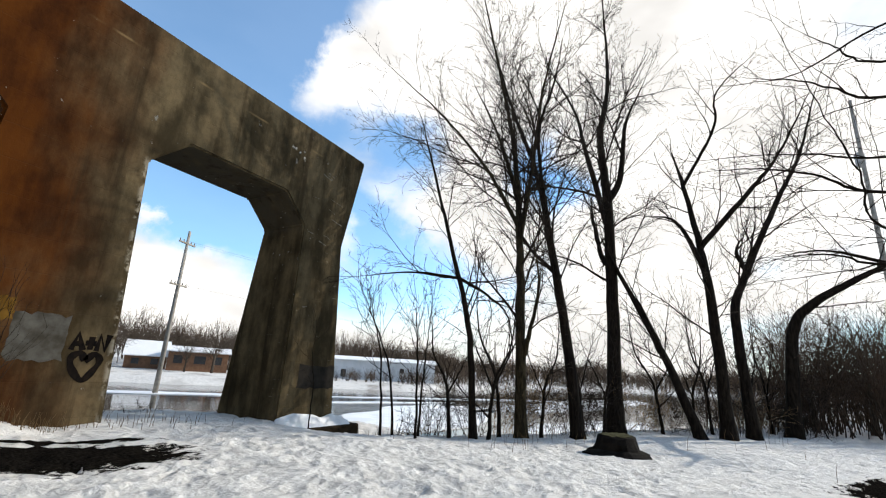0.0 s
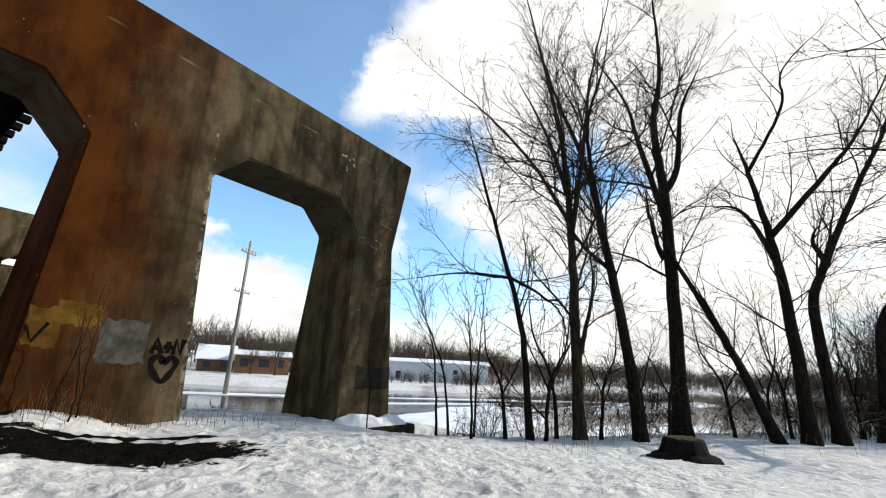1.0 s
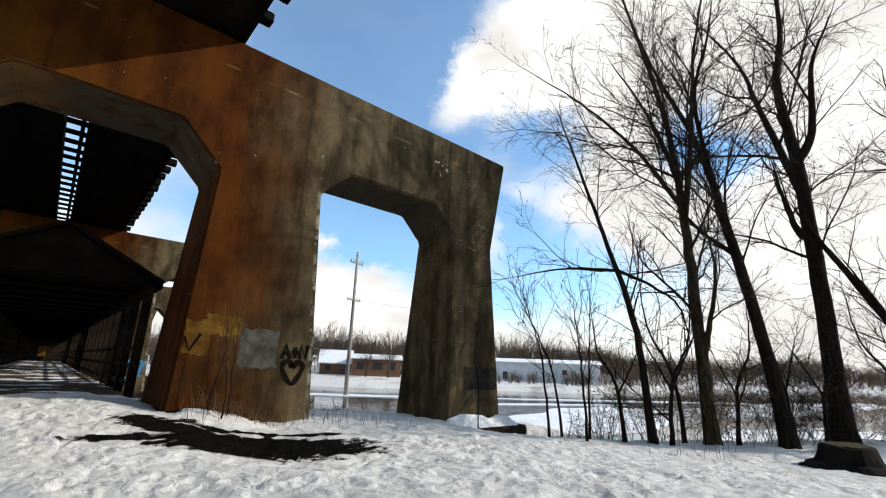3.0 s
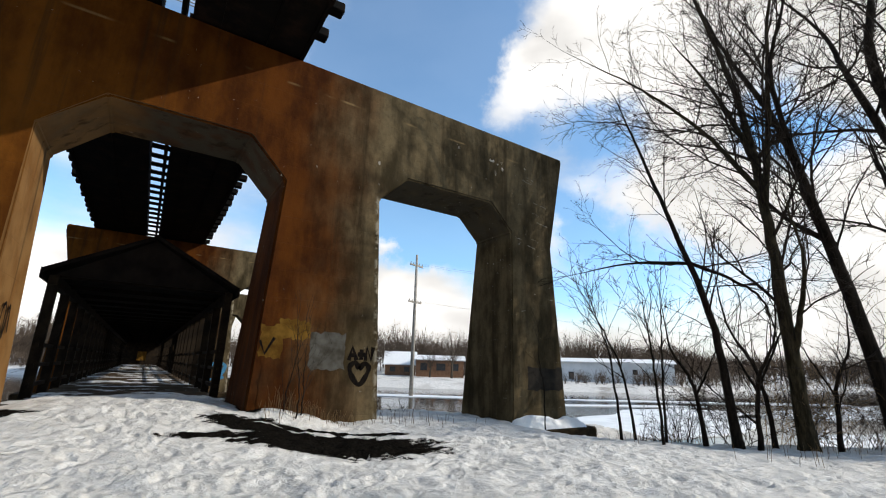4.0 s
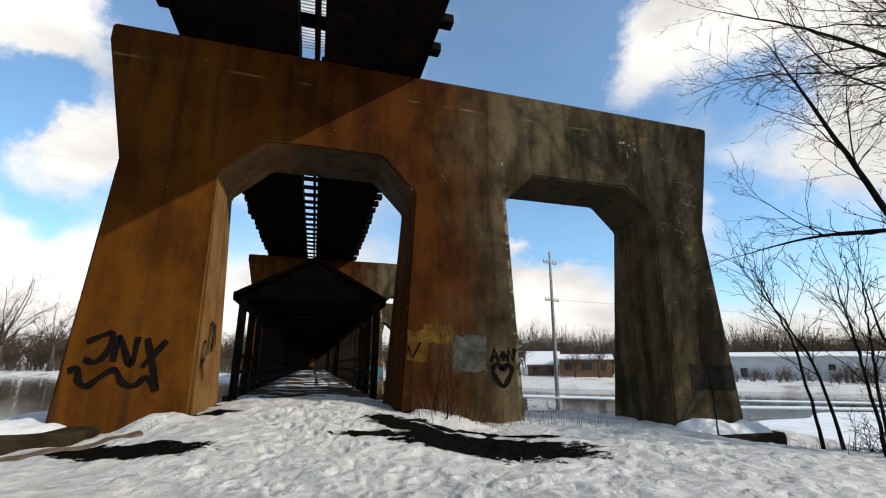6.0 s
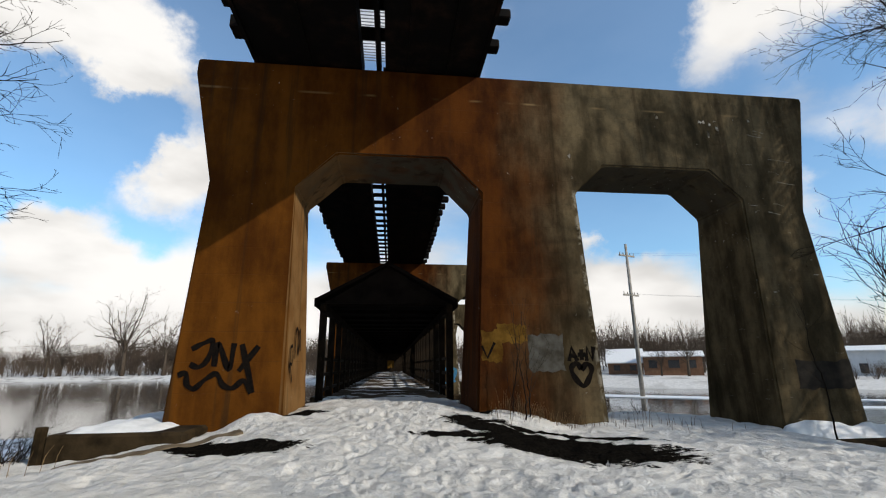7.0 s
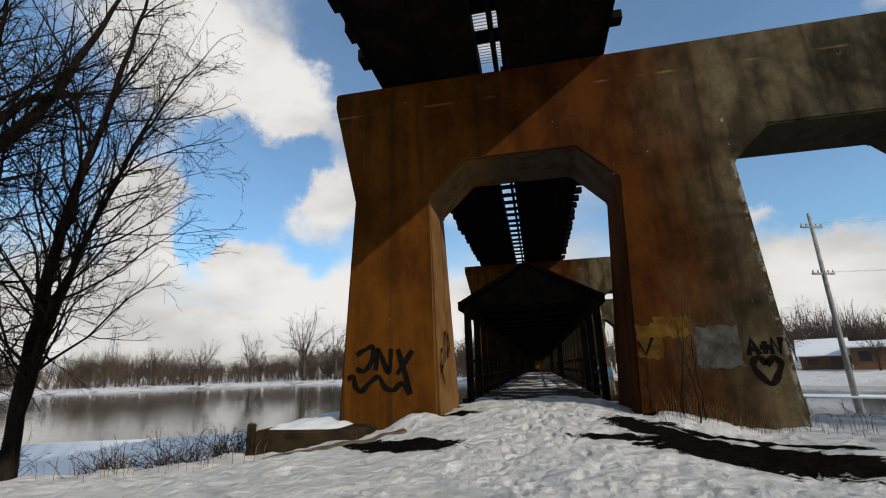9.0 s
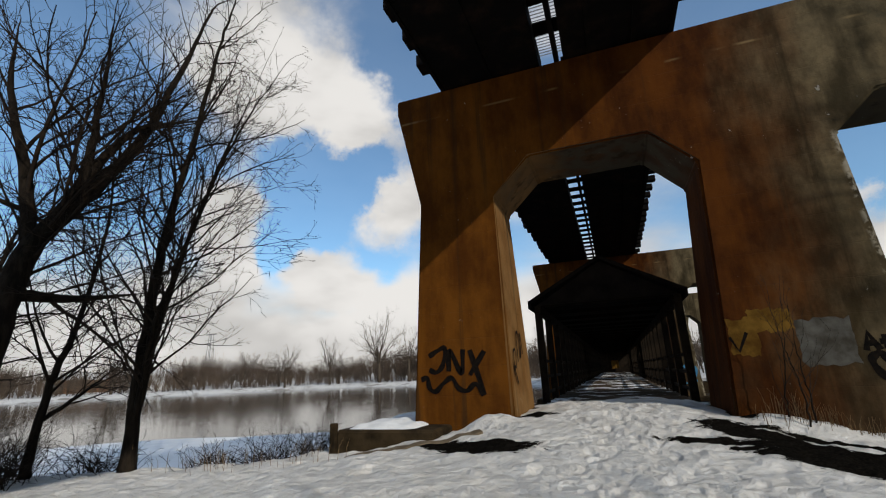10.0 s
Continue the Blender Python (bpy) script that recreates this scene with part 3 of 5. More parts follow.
stroke(g, curve([(4.2, 1.02), (4.1, 1.15), (3.97, 1.06), (4.02, 0.86), (4.22, 0.66), (4.38, 0.86), (4.44, 1.04), (4.33, 1.14), (4.2, 1.0)]).tolist(), 0.13)
paint("graffiti", g, SPRAY, "black sprayed letters A+N over a heart")
g = Geo()
stroke(g, curve([(-4.2, 1.5), (-3.98, 1.62), (-3.8, 1.66), (-3.86, 1.3), (-4.02, 1.14), (-4.2, 1.2)]).tolist(), 0.12)
for line in ([(-3.72, 1.15), (-3.68, 1.62), (-3.42, 1.1), (-3.36, 1.62)], [(-3.2, 1.6), (-2.9, 0.62)], [(-2.86, 1.56), (-3.22, 1.05)]):
    stroke(g, curve(line).tolist(), 0.125)
stroke(g, curve([(-4.4, 0.98), (-4.25, 1.02), (-4.2, 0.8), (-4.05, 0.72), (-3.85, 0.9), (-3.65, 1.0), (-3.5, 0.78), (-3.3, 0.72), (-3.1, 0.86), (-2.92, 0.62)]).tolist(), 0.12)
paint("graffiti", g, SPRAY, "black sprayed letters JNX with a wavy underline")
g = Geo()
stroke(g, [(1.93, 1.55), (2.05, 1.28), (2.22, 1.62)], 0.06)
paint("graffiti", g, SPRAY, "black sprayed tick mark")
# scribbles on the inner face of the first leg
g = Geo()
stroke(g, curve([(0.25, 1.0), (0.3, 1.5), (0.5, 1.55), (0.48, 1.2), (0.3, 1.18), (0.55, 0.8)]).tolist(), 0.07, 0)
stroke(g, curve([(0.75, 1.3), (0.8, 1.9), (1.0, 1.95), (1.1, 1.4), (1.25, 2.0), (1.4, 1.5)]).tolist(), 0.08, 0)
g.v = [(-2.235 - 0.0272 * (z + 0.0), x, z) for x, _, z in g.v]
g.v = [(x + 0.012 , y, z) for x, y, z in g.v]
paint("graffiti", g, SPRAY, "black sprayed scribble")

# chips and scrapes where the cap has spalled
chip_rnd = random.Random(8)
for cx, cz, w, h in [(8.33, 7.1, 0.06, 0.13), (8.18, 7.48, 0.16, 0.05), (8.42, 7.42, 0.05, 0.05), (8.58, 7.52, 0.06, 0.04), (8.62, 7.3, 0.05, 0.08), (6.9, 7.55, 0.04, 0.03), (4.35, 6.3, 0.04, 0.06), (9.6, 7.6, 0.05, 0.03)]:
    paint("spall", rag_panel(cx - w / 2, cz - h / 2, cx + w / 2, cz + h / 2, int(cx * 100), -0.004), CHIP, "pale spalled chip")
for k in range(8):
    x0, z0 = chip_rnd.uniform(9.4, 10.5), chip_rnd.uniform(4.9, 7.3)
    w = chip_rnd.uniform(0.2, 0.65)
    g = Geo()
    stroke(g, curve([(x0, z0), (x0 + w * 0.5, z0 - 0.03 + chip_rnd.uniform(-0.03, 0.03)), (x0 + w, z0 - 0.07)]).tolist(), chip_rnd.uniform(0.01, 0.03), -0.004)
    paint("scrape", g, SCRAPE, "pale scrape in the concrete")

# footings that show above the snow
foot = thing("pier_footing", (0, 0, 0), "worn concrete footing under the outer pier leg, capped with snow", "footing", "footings of the near pier")
part("block", bevelled(Geo().box(8.2, -0.62, -1.9, 11.8, 2.9, -0.5), 0.05), FOOTING, foot)
foot2 = thing("pier_footing", (0, 0, 0), "dark weathered footing block beside the leg, capped with snow", "footing", "footings of the near pier")
part("block", bevelled(Geo().box(-6.0, -1.05, -2.0, -3.7, 2.3, 0.02), 0.05), FOOTING, foot2)


part("stub_post", bevelled(Geo().box(-6.12, -1.12, -0.9, -5.98, -0.98, 0.16), 0.015), FOOTING, foot2, "rotten timber stub")


def snow_cap(x0, y0, x1, y1, z, h, seed, parent):
    nx, ny = 26, 14
    xs, ys = np.linspace(x0, x1, nx), np.linspace(y0, y1, ny)
    gx, gy = np.meshgrid(xs, ys)
    e = np.minimum(np.minimum(gx - x0, x1 - gx), np.minimum(gy - y0, y1 - gy))
    hz = z + h * smooth01(0, 0.3, e) * (0.5 + value_noise(gx * 2.6, gy * 2.6, seed)) - 0.02 * (e < 1e-6)
    g = Geo()
    g.v = list(zip(gx.ravel().tolist(), gy.ravel().tolist(), hz.ravel().tolist()))
    g.f = [(j * nx + i, j * nx + i + 1, (j + 1) * nx + i + 1, (j + 1) * nx + i) for j in range(ny - 1) for i in range(nx - 1)]
    part("snow_cap", g, DRIFT, parent, "lumpy cap of fresh snow", True)


snow_cap(8.5, -0.58, 11.5, -0.02, -0.5, 0.3, 1, foot)
snow_cap(-5.85, -0.95, -4.2, 2.2, 0.02, 0.09, 2, foot2)

# ---- railway deck ----
def deck_span(y0, y1, slot):
    """Steel girders with a gap between them, cross ties, outriggers and a mesh fence."""
    span = thing("bridge_span", (0, y0, 0), "steel railway bridge span with open ties, coloured near black for its shade", "bridge span", "spans of the railway bridge")
    L = y1 - y0
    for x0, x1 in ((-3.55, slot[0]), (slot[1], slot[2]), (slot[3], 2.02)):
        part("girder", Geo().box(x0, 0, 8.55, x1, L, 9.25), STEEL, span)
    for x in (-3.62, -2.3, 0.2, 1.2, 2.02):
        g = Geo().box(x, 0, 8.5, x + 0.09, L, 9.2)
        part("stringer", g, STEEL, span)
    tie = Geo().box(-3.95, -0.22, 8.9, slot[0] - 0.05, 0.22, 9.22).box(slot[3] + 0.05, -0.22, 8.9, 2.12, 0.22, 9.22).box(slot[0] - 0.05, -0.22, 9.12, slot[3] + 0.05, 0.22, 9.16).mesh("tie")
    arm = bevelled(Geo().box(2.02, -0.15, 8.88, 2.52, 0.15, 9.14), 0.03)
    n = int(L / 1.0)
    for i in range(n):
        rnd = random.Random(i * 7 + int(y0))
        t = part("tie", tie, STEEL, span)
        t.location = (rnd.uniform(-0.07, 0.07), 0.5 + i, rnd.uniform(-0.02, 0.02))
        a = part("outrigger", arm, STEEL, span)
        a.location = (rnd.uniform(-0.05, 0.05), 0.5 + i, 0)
    post = Geo().box(2.16, -0.03, 9.14, 2.22, 0.03, 10.25).mesh("fence_post")
    for i in range(0, n, 2):
        part("fence_post", post, WIRE, span).location = (0, 0.5 + i, 0)
    g = Geo()
    for k in range(int(L / 0.12)):
        g.box(2.185, k * 0.12, 9.15, 2.193, k * 0.12 + 0.009, 10.2)
    for k in range(18):
        g.box(2.18, 0, 9.18 + k * 0.06, 2.188, L, 9.187 + k * 0.06)
    tagged(part("fence_mesh", g, WIRE, span), "galvanised wire mesh", kind="stuff")
    g = Geo()
    for k in range(int(L / 0.11) if y0 < 0 else 0):
        g.box(slot[0] - 0.1, k * 0.11, 9.3, slot[3] + 0.1, k * 0.11 + 0.018, 9.32)
    if g.v:
        tagged(part("walkway_grating", g, WIRE, span), "open steel grating", kind="stuff")
    return span


deck_span(-26, 0.88, (-0.97, -0.60, -0.50, -0.37))
for y in (0.92, 23.4, 45.9):
    deck_span(y, y + 22.4, (-1.10, -0.64, -0.56, -0.46))

# ---- covered boardwalk ----
WALK_X0, WALK_X1, WALK_Y0, WALK_Y1, WALK_Z = -2.12, 1.68, 3.6, 62.0, 0.18


def boardwalk():
    bw = thing("covered_boardwalk", (0, 0, 0), "long timber boardwalk under a gabled roof, wood coloured shade-dark, snow on its floor", "boardwalk")
    n = int((WALK_Y1 - WALK_Y0) / 0.3)
    plank = Geo().box(WALK_X0, 0, WALK_Z - 0.06, WALK_X1, 0.29, WALK_Z).mesh("plank")
    for i in range(min(n, 150)):
        part("plank", plank, BOARDS, bw).location = (0, WALK_Y0 + i * 0.3, 0.004 * math.sin(i * 5.1))
    g = Geo()
    for i in range(150, n):
        g.box(WALK_X0, WALK_Y0 + i * 0.3, WALK_Z - 0.06, WALK_X1, WALK_Y0 + i * 0.3 + 0.29, WALK_Z)
    tagged(part("far_planks", g, BOARDS, bw), kind="stuff")
    mid = (WALK_X0 + WALK_X1) / 2
    for side, x in ((-1, WALK_X0), (1, WALK_X1)):
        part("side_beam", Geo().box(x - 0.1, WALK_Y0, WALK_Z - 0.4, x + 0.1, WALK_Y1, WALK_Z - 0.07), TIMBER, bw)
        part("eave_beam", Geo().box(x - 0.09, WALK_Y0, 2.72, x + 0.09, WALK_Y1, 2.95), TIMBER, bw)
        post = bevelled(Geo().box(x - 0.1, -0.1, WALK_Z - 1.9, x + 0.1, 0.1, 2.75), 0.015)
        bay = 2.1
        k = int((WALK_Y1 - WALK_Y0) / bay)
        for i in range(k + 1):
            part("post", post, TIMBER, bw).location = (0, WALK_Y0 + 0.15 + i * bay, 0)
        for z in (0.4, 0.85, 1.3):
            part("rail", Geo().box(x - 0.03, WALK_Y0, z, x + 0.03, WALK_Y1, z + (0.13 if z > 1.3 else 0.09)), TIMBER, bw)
        # roof slope
        ex = x + side * 0.17
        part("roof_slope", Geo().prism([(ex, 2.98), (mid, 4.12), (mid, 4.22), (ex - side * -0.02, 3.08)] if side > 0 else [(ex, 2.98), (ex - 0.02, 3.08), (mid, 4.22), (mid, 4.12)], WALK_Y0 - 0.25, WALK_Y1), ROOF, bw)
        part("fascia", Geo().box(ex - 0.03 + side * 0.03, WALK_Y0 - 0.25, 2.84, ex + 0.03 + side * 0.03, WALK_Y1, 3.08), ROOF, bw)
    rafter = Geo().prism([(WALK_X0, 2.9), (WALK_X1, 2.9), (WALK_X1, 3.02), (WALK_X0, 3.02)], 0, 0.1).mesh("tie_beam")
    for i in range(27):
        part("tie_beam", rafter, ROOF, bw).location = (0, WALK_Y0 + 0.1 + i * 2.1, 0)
    # added board, there only to make the far end of the walk look black
    part("dark_end_filler", Geo().box(WALK_X0, WALK_Y1, WALK_Z - 0.4, WALK_X1, WALK_Y1 + 0.12, 3.4), TIMBER, bw, "added dark board closing the far end")
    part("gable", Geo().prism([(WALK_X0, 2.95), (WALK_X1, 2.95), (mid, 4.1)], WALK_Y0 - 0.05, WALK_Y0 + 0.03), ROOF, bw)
    return bw


boardwalk()
sill = thing("abutment_slab", (0, 0, 0), "low concrete slab at the start of the boardwalk, edged with snow", "slab")
part("slab", bevelled(Geo().box(-2.7, 2.0, -1.5, 2.3, 3.58, 0.16), 0.03), FOOTING, sill)

# a long dark railing and sign seen at the boardwalk's far end
sign = thing("trail_sign", (-0.15, 61.6, 0.18), "small orange trail sign on a post", "sign")
part("post", Geo().box(-0.06, -0.06, 0, 0.06, 0.06, 0.7), TIMBER, sign)
part("board", Geo().box(-0.5, -0.03, 0.55, 0.5, 0.03, 1.7), OCHRE, sign)


# ---- trees ----
def limb_points(pts, base, turn, rnd, sway, steps=7):
    """A limb from points of (across, height), bent a little to and fro in depth."""
    ax, ay = math.cos(radians(turn)), math.sin(radians(turn))
    z0 = pts[0][1]
    p1, p2 = rnd.uniform(0, 6.28), rnd.uniform(-1, 1)
    out = []
    for a, z in pts:
        d = sway * (math.sin((z - z0) * 0.35 + p1) - math.sin(p1)) + p2 * 0.18 * (z - z0) * (1 if sway else 0)
        out.append((base[0] + a * ax - d * ay, base[1] + a * ay + d * ax, z))
    c = curve(out, steps)
    for i in range(1, len(c) - 1):
        c[i] += np.array([rnd.uniform(-1, 1), rnd.uniform(-1, 1), 0]) * 0.02
    return c


class Twigs:
    """Many thin tapered tubes in one mesh."""

    def __init__(self):
        self.v, self.f, self.n = [], [], 0

    def add(self, paths, radii, sides=3):
        d = np.gradient(paths, axis=1)
        d /= np.linalg.norm(d, axis=2)[..., None] + 1e-9
        ref = np.where(np.abs(d[:, :1, 2:]) > 0.8, np.array([0.3, 0.9, 0.1]), np.array([0.1, 0.2, 1.0]))
        u = np.cross(d, np.broadcast_to(ref, d.shape))
        u /= np.linalg.norm(u, axis=2)[..., None] + 1e-9
        w = np.cross(d, u)
        a = np.arange(sides) * 2 * math.pi / sides
        ring = paths[:, :, None] + radii[:, :, None, None] * (np.cos(a)[:, None] * u[:, :, None] + np.sin(a)[:, None] * w[:, :, None])
        N, k = paths.shape[:2]
        base = self.n + (np.arange(N)[:, None, None] * k + np.arange(k - 1)[None, :, None]) * sides
        j = np.arange(sides)[None, None, :]
        j2 = (j + 1) % sides
        self.f.append(np.stack([base + j, base + j2, base + sides + j2, base + sides + j], axis=-1).reshape(-1, 4))
        self.v.append(ring.reshape(-1, 3))
        self.n += N * k * sides

    def mesh(self, name):
        v, f = np.concatenate(self.v).astype(np.float32), np.concatenate(self.f).astype(np.int32)
        me = bpy.data.meshes.new(name)
        me.vertices.add(len(v))
        me.vertices.foreach_set("co", v.ravel())
        me.loops.add(f.size)
        me.loops.foreach_set("vertex_index", f.ravel())
        me.polygons.add(len(f))
        me.polygons.foreach_set("loop_start", np.arange(len(f), dtype=np.int32) * 4)
        me.polygons.foreach_set("use_smooth", np.ones(len(f), bool))
        me.update(calc_edges=True)
        return me


def unit(a):
    return a / (np.linalg.norm(a, axis=-1)[..., None] + 1e-9)


def offshoot(way, phase, angle, gen):
    """Ways that leave the given ones by an angle, turned about them by a phase."""
    u = unit(np.cross(way, np.where(np.abs(way[:, 2:]) > 0.8, np.array([1.0, 0.2, 0.1]), np.array([0.1, 0.2, 1.0]))))
    w = np.cross(way, u)
    side = u * np.cos(phase)[:, None] + w * np.sin(phase)[:, None]
    return unit(way * np.cos(angle)[:, None] + side * np.sin(angle)[:, None])


# steps, wander, side branches for each metre, their shortest and longest share of the parent
ORDERS = ((9, 0.105, 2.7, 0.26, 0.62), (6, 0.13, 4.0, 0.28, 0.6), (4, 0.14, 4.6, 0.3, 0.65), (3, 0.16, 0, 0, 0))


def grow(tw, start, way, length, radius, gen, up=0.03, dense=1.0, fine=0.005, first=0, orders=4):
    """Branches that bend, taper and bear finer branches, order by order."""
    start, way, length, radius = (np.asarray(q, float) for q in (start, way, length, radius))
    for order in range(first, first + orders):
        steps, wander, per, lo, hi = ORDERS[min(order, 3)]
        N = len(start)
        p, d, pts = start, unit(way), [start]
        for i in range(steps):
            d = unit(d + gen.normal(0, wander, (N, 3)) + np.array([0, 0, up]))
            p = p + d * (length / steps)[:, None]
            pts.append(p)
        paths = np.stack(pts, axis=1)
        taper = np.linspace(0, 1, steps + 1)[None] ** 0.8
        radii = radius[:, None] * (1 - taper) + np.maximum(radius * 0.22, fine * 0.5)[:, None] * taper
        tw.add(paths, radii, 4 if order == 0 else 3)
        if order == first + orders - 1 or not per:
            return
        count = np.maximum(1, np.round(length * per * dense + gen.uniform(-0.5, 0.5, N))).astype(int)
        who = np.repeat(np.arange(N), count)
        rank = np.arange(len(who)) - np.repeat(np.cumsum(count) - count, count)
        f = np.clip(0.1 + 0.88 * (rank + gen.uniform(0, 1, len(who))) / count[who], 0, 0.98)
        at = f * steps
        i = at.astype(int)
        a, b = paths[who, i], paths[who, i + 1]
        start = a + (b - a) * (at - i)[:, None]
        phase = rank * 2.4 + who * 1.7 + gen.normal(0, 0.5, len(who))
        way = offshoot(unit(b - a), phase, gen.uniform(0.4, 0.9, len(who)), gen)
        thick = radius[who] * (1 - 0.75 * f)
        length = np.minimum(length[who] * gen.uniform(lo, hi, len(who)) * (1.2 - 0.65 * f), 2.4)
        radius = np.maximum(np.minimum(thick * 0.68, length * 0.014), fine)


def bare_tree(base, turn, limbs, seed, radius, label, bark_mat=None, per_metre=1.6, reach=3.0, up=0.016, dense=0.78, sway=0.5, start=0.25, group="bare trees on the bank", orders=4, z0=None, fine=0.0062, steps=7, sides=9, spin=False, limb=0.5, angle=(0.38, 0.92), twig=None):
    rnd, gen = random.Random(seed), np.random.default_rng(seed)
    zb = z_at(base[0], base[1]) if z0 is None else z0
    tree = thing("bare_tree", (base[0], base[1], zb), label, "tree", group)
    trunk, crown = Geo(), Twigs()
    S, W, L, R = [], [], [], []
    for n, pts in enumerate(limbs):
        pts = [(a, z) for a, z in pts]
        if n == 0:
            pts[0] = (pts[0][0], zb - 0.25)
        c = limb_points(pts, (0, 0), turn if n == 0 or not spin else rnd.uniform(0, 360), rnd, sway * (1 if n == 0 else 1.6), steps)
        if n == 0:
            main = c.copy()
        else:
            k = int(np.argmin(np.abs(main[:, 2] - c[0][2])))
            c = c + (main[k] - c[0])
        c[:, 2] -= zb
        h = len(c)
        r0 = radius if n == 0 else min(radius * limb * rnd.uniform(0.85, 1.2), thick[k] * 0.95)
        rad = r0 * (1 - np.linspace(0, 1, h) ** 1.05 * 0.9)
        if n == 0:
            rad[:3] *= (1.55, 1.2, 1.06)
            thick = rad
        trunk.tube(c, rad, sides if n == 0 else sides - 2)
        total = np.linalg.norm(np.diff(c, axis=0), axis=1).sum()
        m = max(2, int(total * per_metre))
        low = start if n == 0 else 0.1
        f = low + (1 - low) * (np.arange(m) + gen.uniform(0, 1, m)) / m
        i = np.minimum((f * (h - 1)).astype(int), h - 2)
        d0 = unit(c[i + 1] - c[i])
        S.append(c[i]), W.append(offshoot(d0, np.arange(m) * 2.4 + gen.normal(0, 0.5, m), gen.uniform(angle[0], angle[1], m), gen))
        length = reach * gen.uniform(0.45, 1.2, m) * (1.25 - 0.75 * f)
        L.append(length), R.append(np.maximum(np.minimum(rad[i] * 0.5, length * 0.0115), fine * 1.6))
        S.append(c[-1:]), W.append(unit(c[-1:] - c[-2:-1])), L.append(np.array([reach * 0.45])), R.append(np.array([max(rad[-1], fine * 1.5)]))
    grow(crown, np.concatenate(S), np.concatenate(W), np.concatenate(L), np.concatenate(R), gen, up, dense, fine, 0, orders)
    part("trunk", trunk, bark_mat or BARK, tree, smooth=True)
    part("crown", crown.mesh("crown"), twig or TWIG, tree, "fine leafless twigs")
    return tree


bare_tree((12.67, -4.17), -65, [[(0, -0.6), (-0.21, 2.24), (-0.81, 4.76), (-1.64, 7.76), (-2.31, 10.2)], [(-0.47, 4.0), (-1.98, 4.14), (-3.83, 3.9)],
                                [(-0.5, 4.2), (0.41, 3.69), (1.05, 3.0), (1.2, 1.2)]], 11, 0.115, "slender leafless tree leaning over the river bank", per_metre=2, reach=2.9)
bare_tree((14.17, -5.09), -70.6, [[(0, -0.6), (-0.02, 2.4), (-0.09, 5.7), (-0.33, 9.7), (-1.06, 14.0), (-1.9, 18.2)], [(-0.13, 5.9), (0.29, 8.5), (0.71, 11.8), (1.61, 15.4)],
                                  [(-0.17, 6.3), (-1.36, 8.55), (-2.96, 10.5), (-5.18, 12.5)], [(0.05, 1.6), (0.3, 2.6), (0.58, 4.1), (0.39, 5.9)], [(-0.2, 7.6), (-0.9, 10.2), (-2.2, 13.5)]],
          12, 0.19, "tall leafless tree with steep forking limbs", BARK_TAN, per_metre=1.5, reach=4.7)
bare_tree((15.95, -6.47), -77, [[(0, -0.6), (-0.39, 2.96), (-0.85, 6.1), (-1.36, 8.9), (-2.54, 12.7), (-3.66, 17.3)], [(-0.66, 4.6), (-1.79, 5.9), (-2.93, 8.55)],
                                [(-0.56, 4.2), (-1.14, 9.1), (-0.57, 11.6), (-0.2, 14)]], 13, 0.2, "tall leafless tree with a leaning trunk", per_metre=1.3, reach=4.2)
bare_tree((19.3, -7.1), -81, [[(0, -0.6), (0.1, 3.8), (0.09, 8.8), (-0.09, 12.2), (0.37, 15.8), (0.32, 21.2)], [(0.02, 7.2), (-0.8, 11.1), (-1.37, 14.2), (-2.71, 17.5)],
                              [(0.17, 9.0), (0.73, 10.1), (1.09, 12.6), (1.92, 14.5)], [(0.08, 6.0), (-0.34, 6.7), (-0.72, 9.7)]], 14, 0.31, "thick straight leafless tree behind a stump", per_metre=1.3, reach=4.9)
bare_tree((20.06, -10.04), -90, [[(0, -0.6), (-1.02, 2.1), (-2.53, 5.6), (-3.16, 7.2)], [(-0.7, 1.05), (-1.55, 3.4), (-2.12, 4.9)]], 15, 0.2, "leaning leafless tree with two stems", per_metre=1.7, reach=2.6)
bare_tree((21.1, -10.9), -92, [[(0, -0.6), (-0.06, 3.1), (-0.24, 6.2), (-0.71, 9.6), (-1.03, 11.3)], [(-0.07, 6.9), (1.74, 8.9), (2.84, 10.2), (4.02, 12.3)],
                               [(-0.66, 9.6), (0.72, 12.1), (0.98, 13.7), (2.6, 15.0)], [(-0.47, 5.9), (-1.3, 7.8), (-2.19, 8.2)]], 16, 0.25, "crooked leafless tree with wide forks", per_metre=1.5, reach=3.6, up=0.02)
bare_tree((22.2, -11.8), -94, [[(0, -0.6), (-0.16, 4.1), (0.44, 6.1), (2.03, 9.7), (3.06, 11.8), (4.03, 14.9)], [(0.34, 6.1), (0.04, 7.1), (0.42, 7.8)]], 17, 0.22, "crooked leafless tree leaning away from the river", per_metre=1.7, reach=3.6, up=0.02)
bare_tree((25.0, -13.4), -97, [[(0, -0.6), (0.5, 3.7), (1.38, 5.0), (2.81, 5.9), (4.16, 6.7), (5.74, 8.5)], [(3.81, 6.6), (1.89, 7.4), (0.03, 7.3)]], 18, 0.28, "leafless tree bent sharply to one side", per_metre=1.4, reach=3.1)
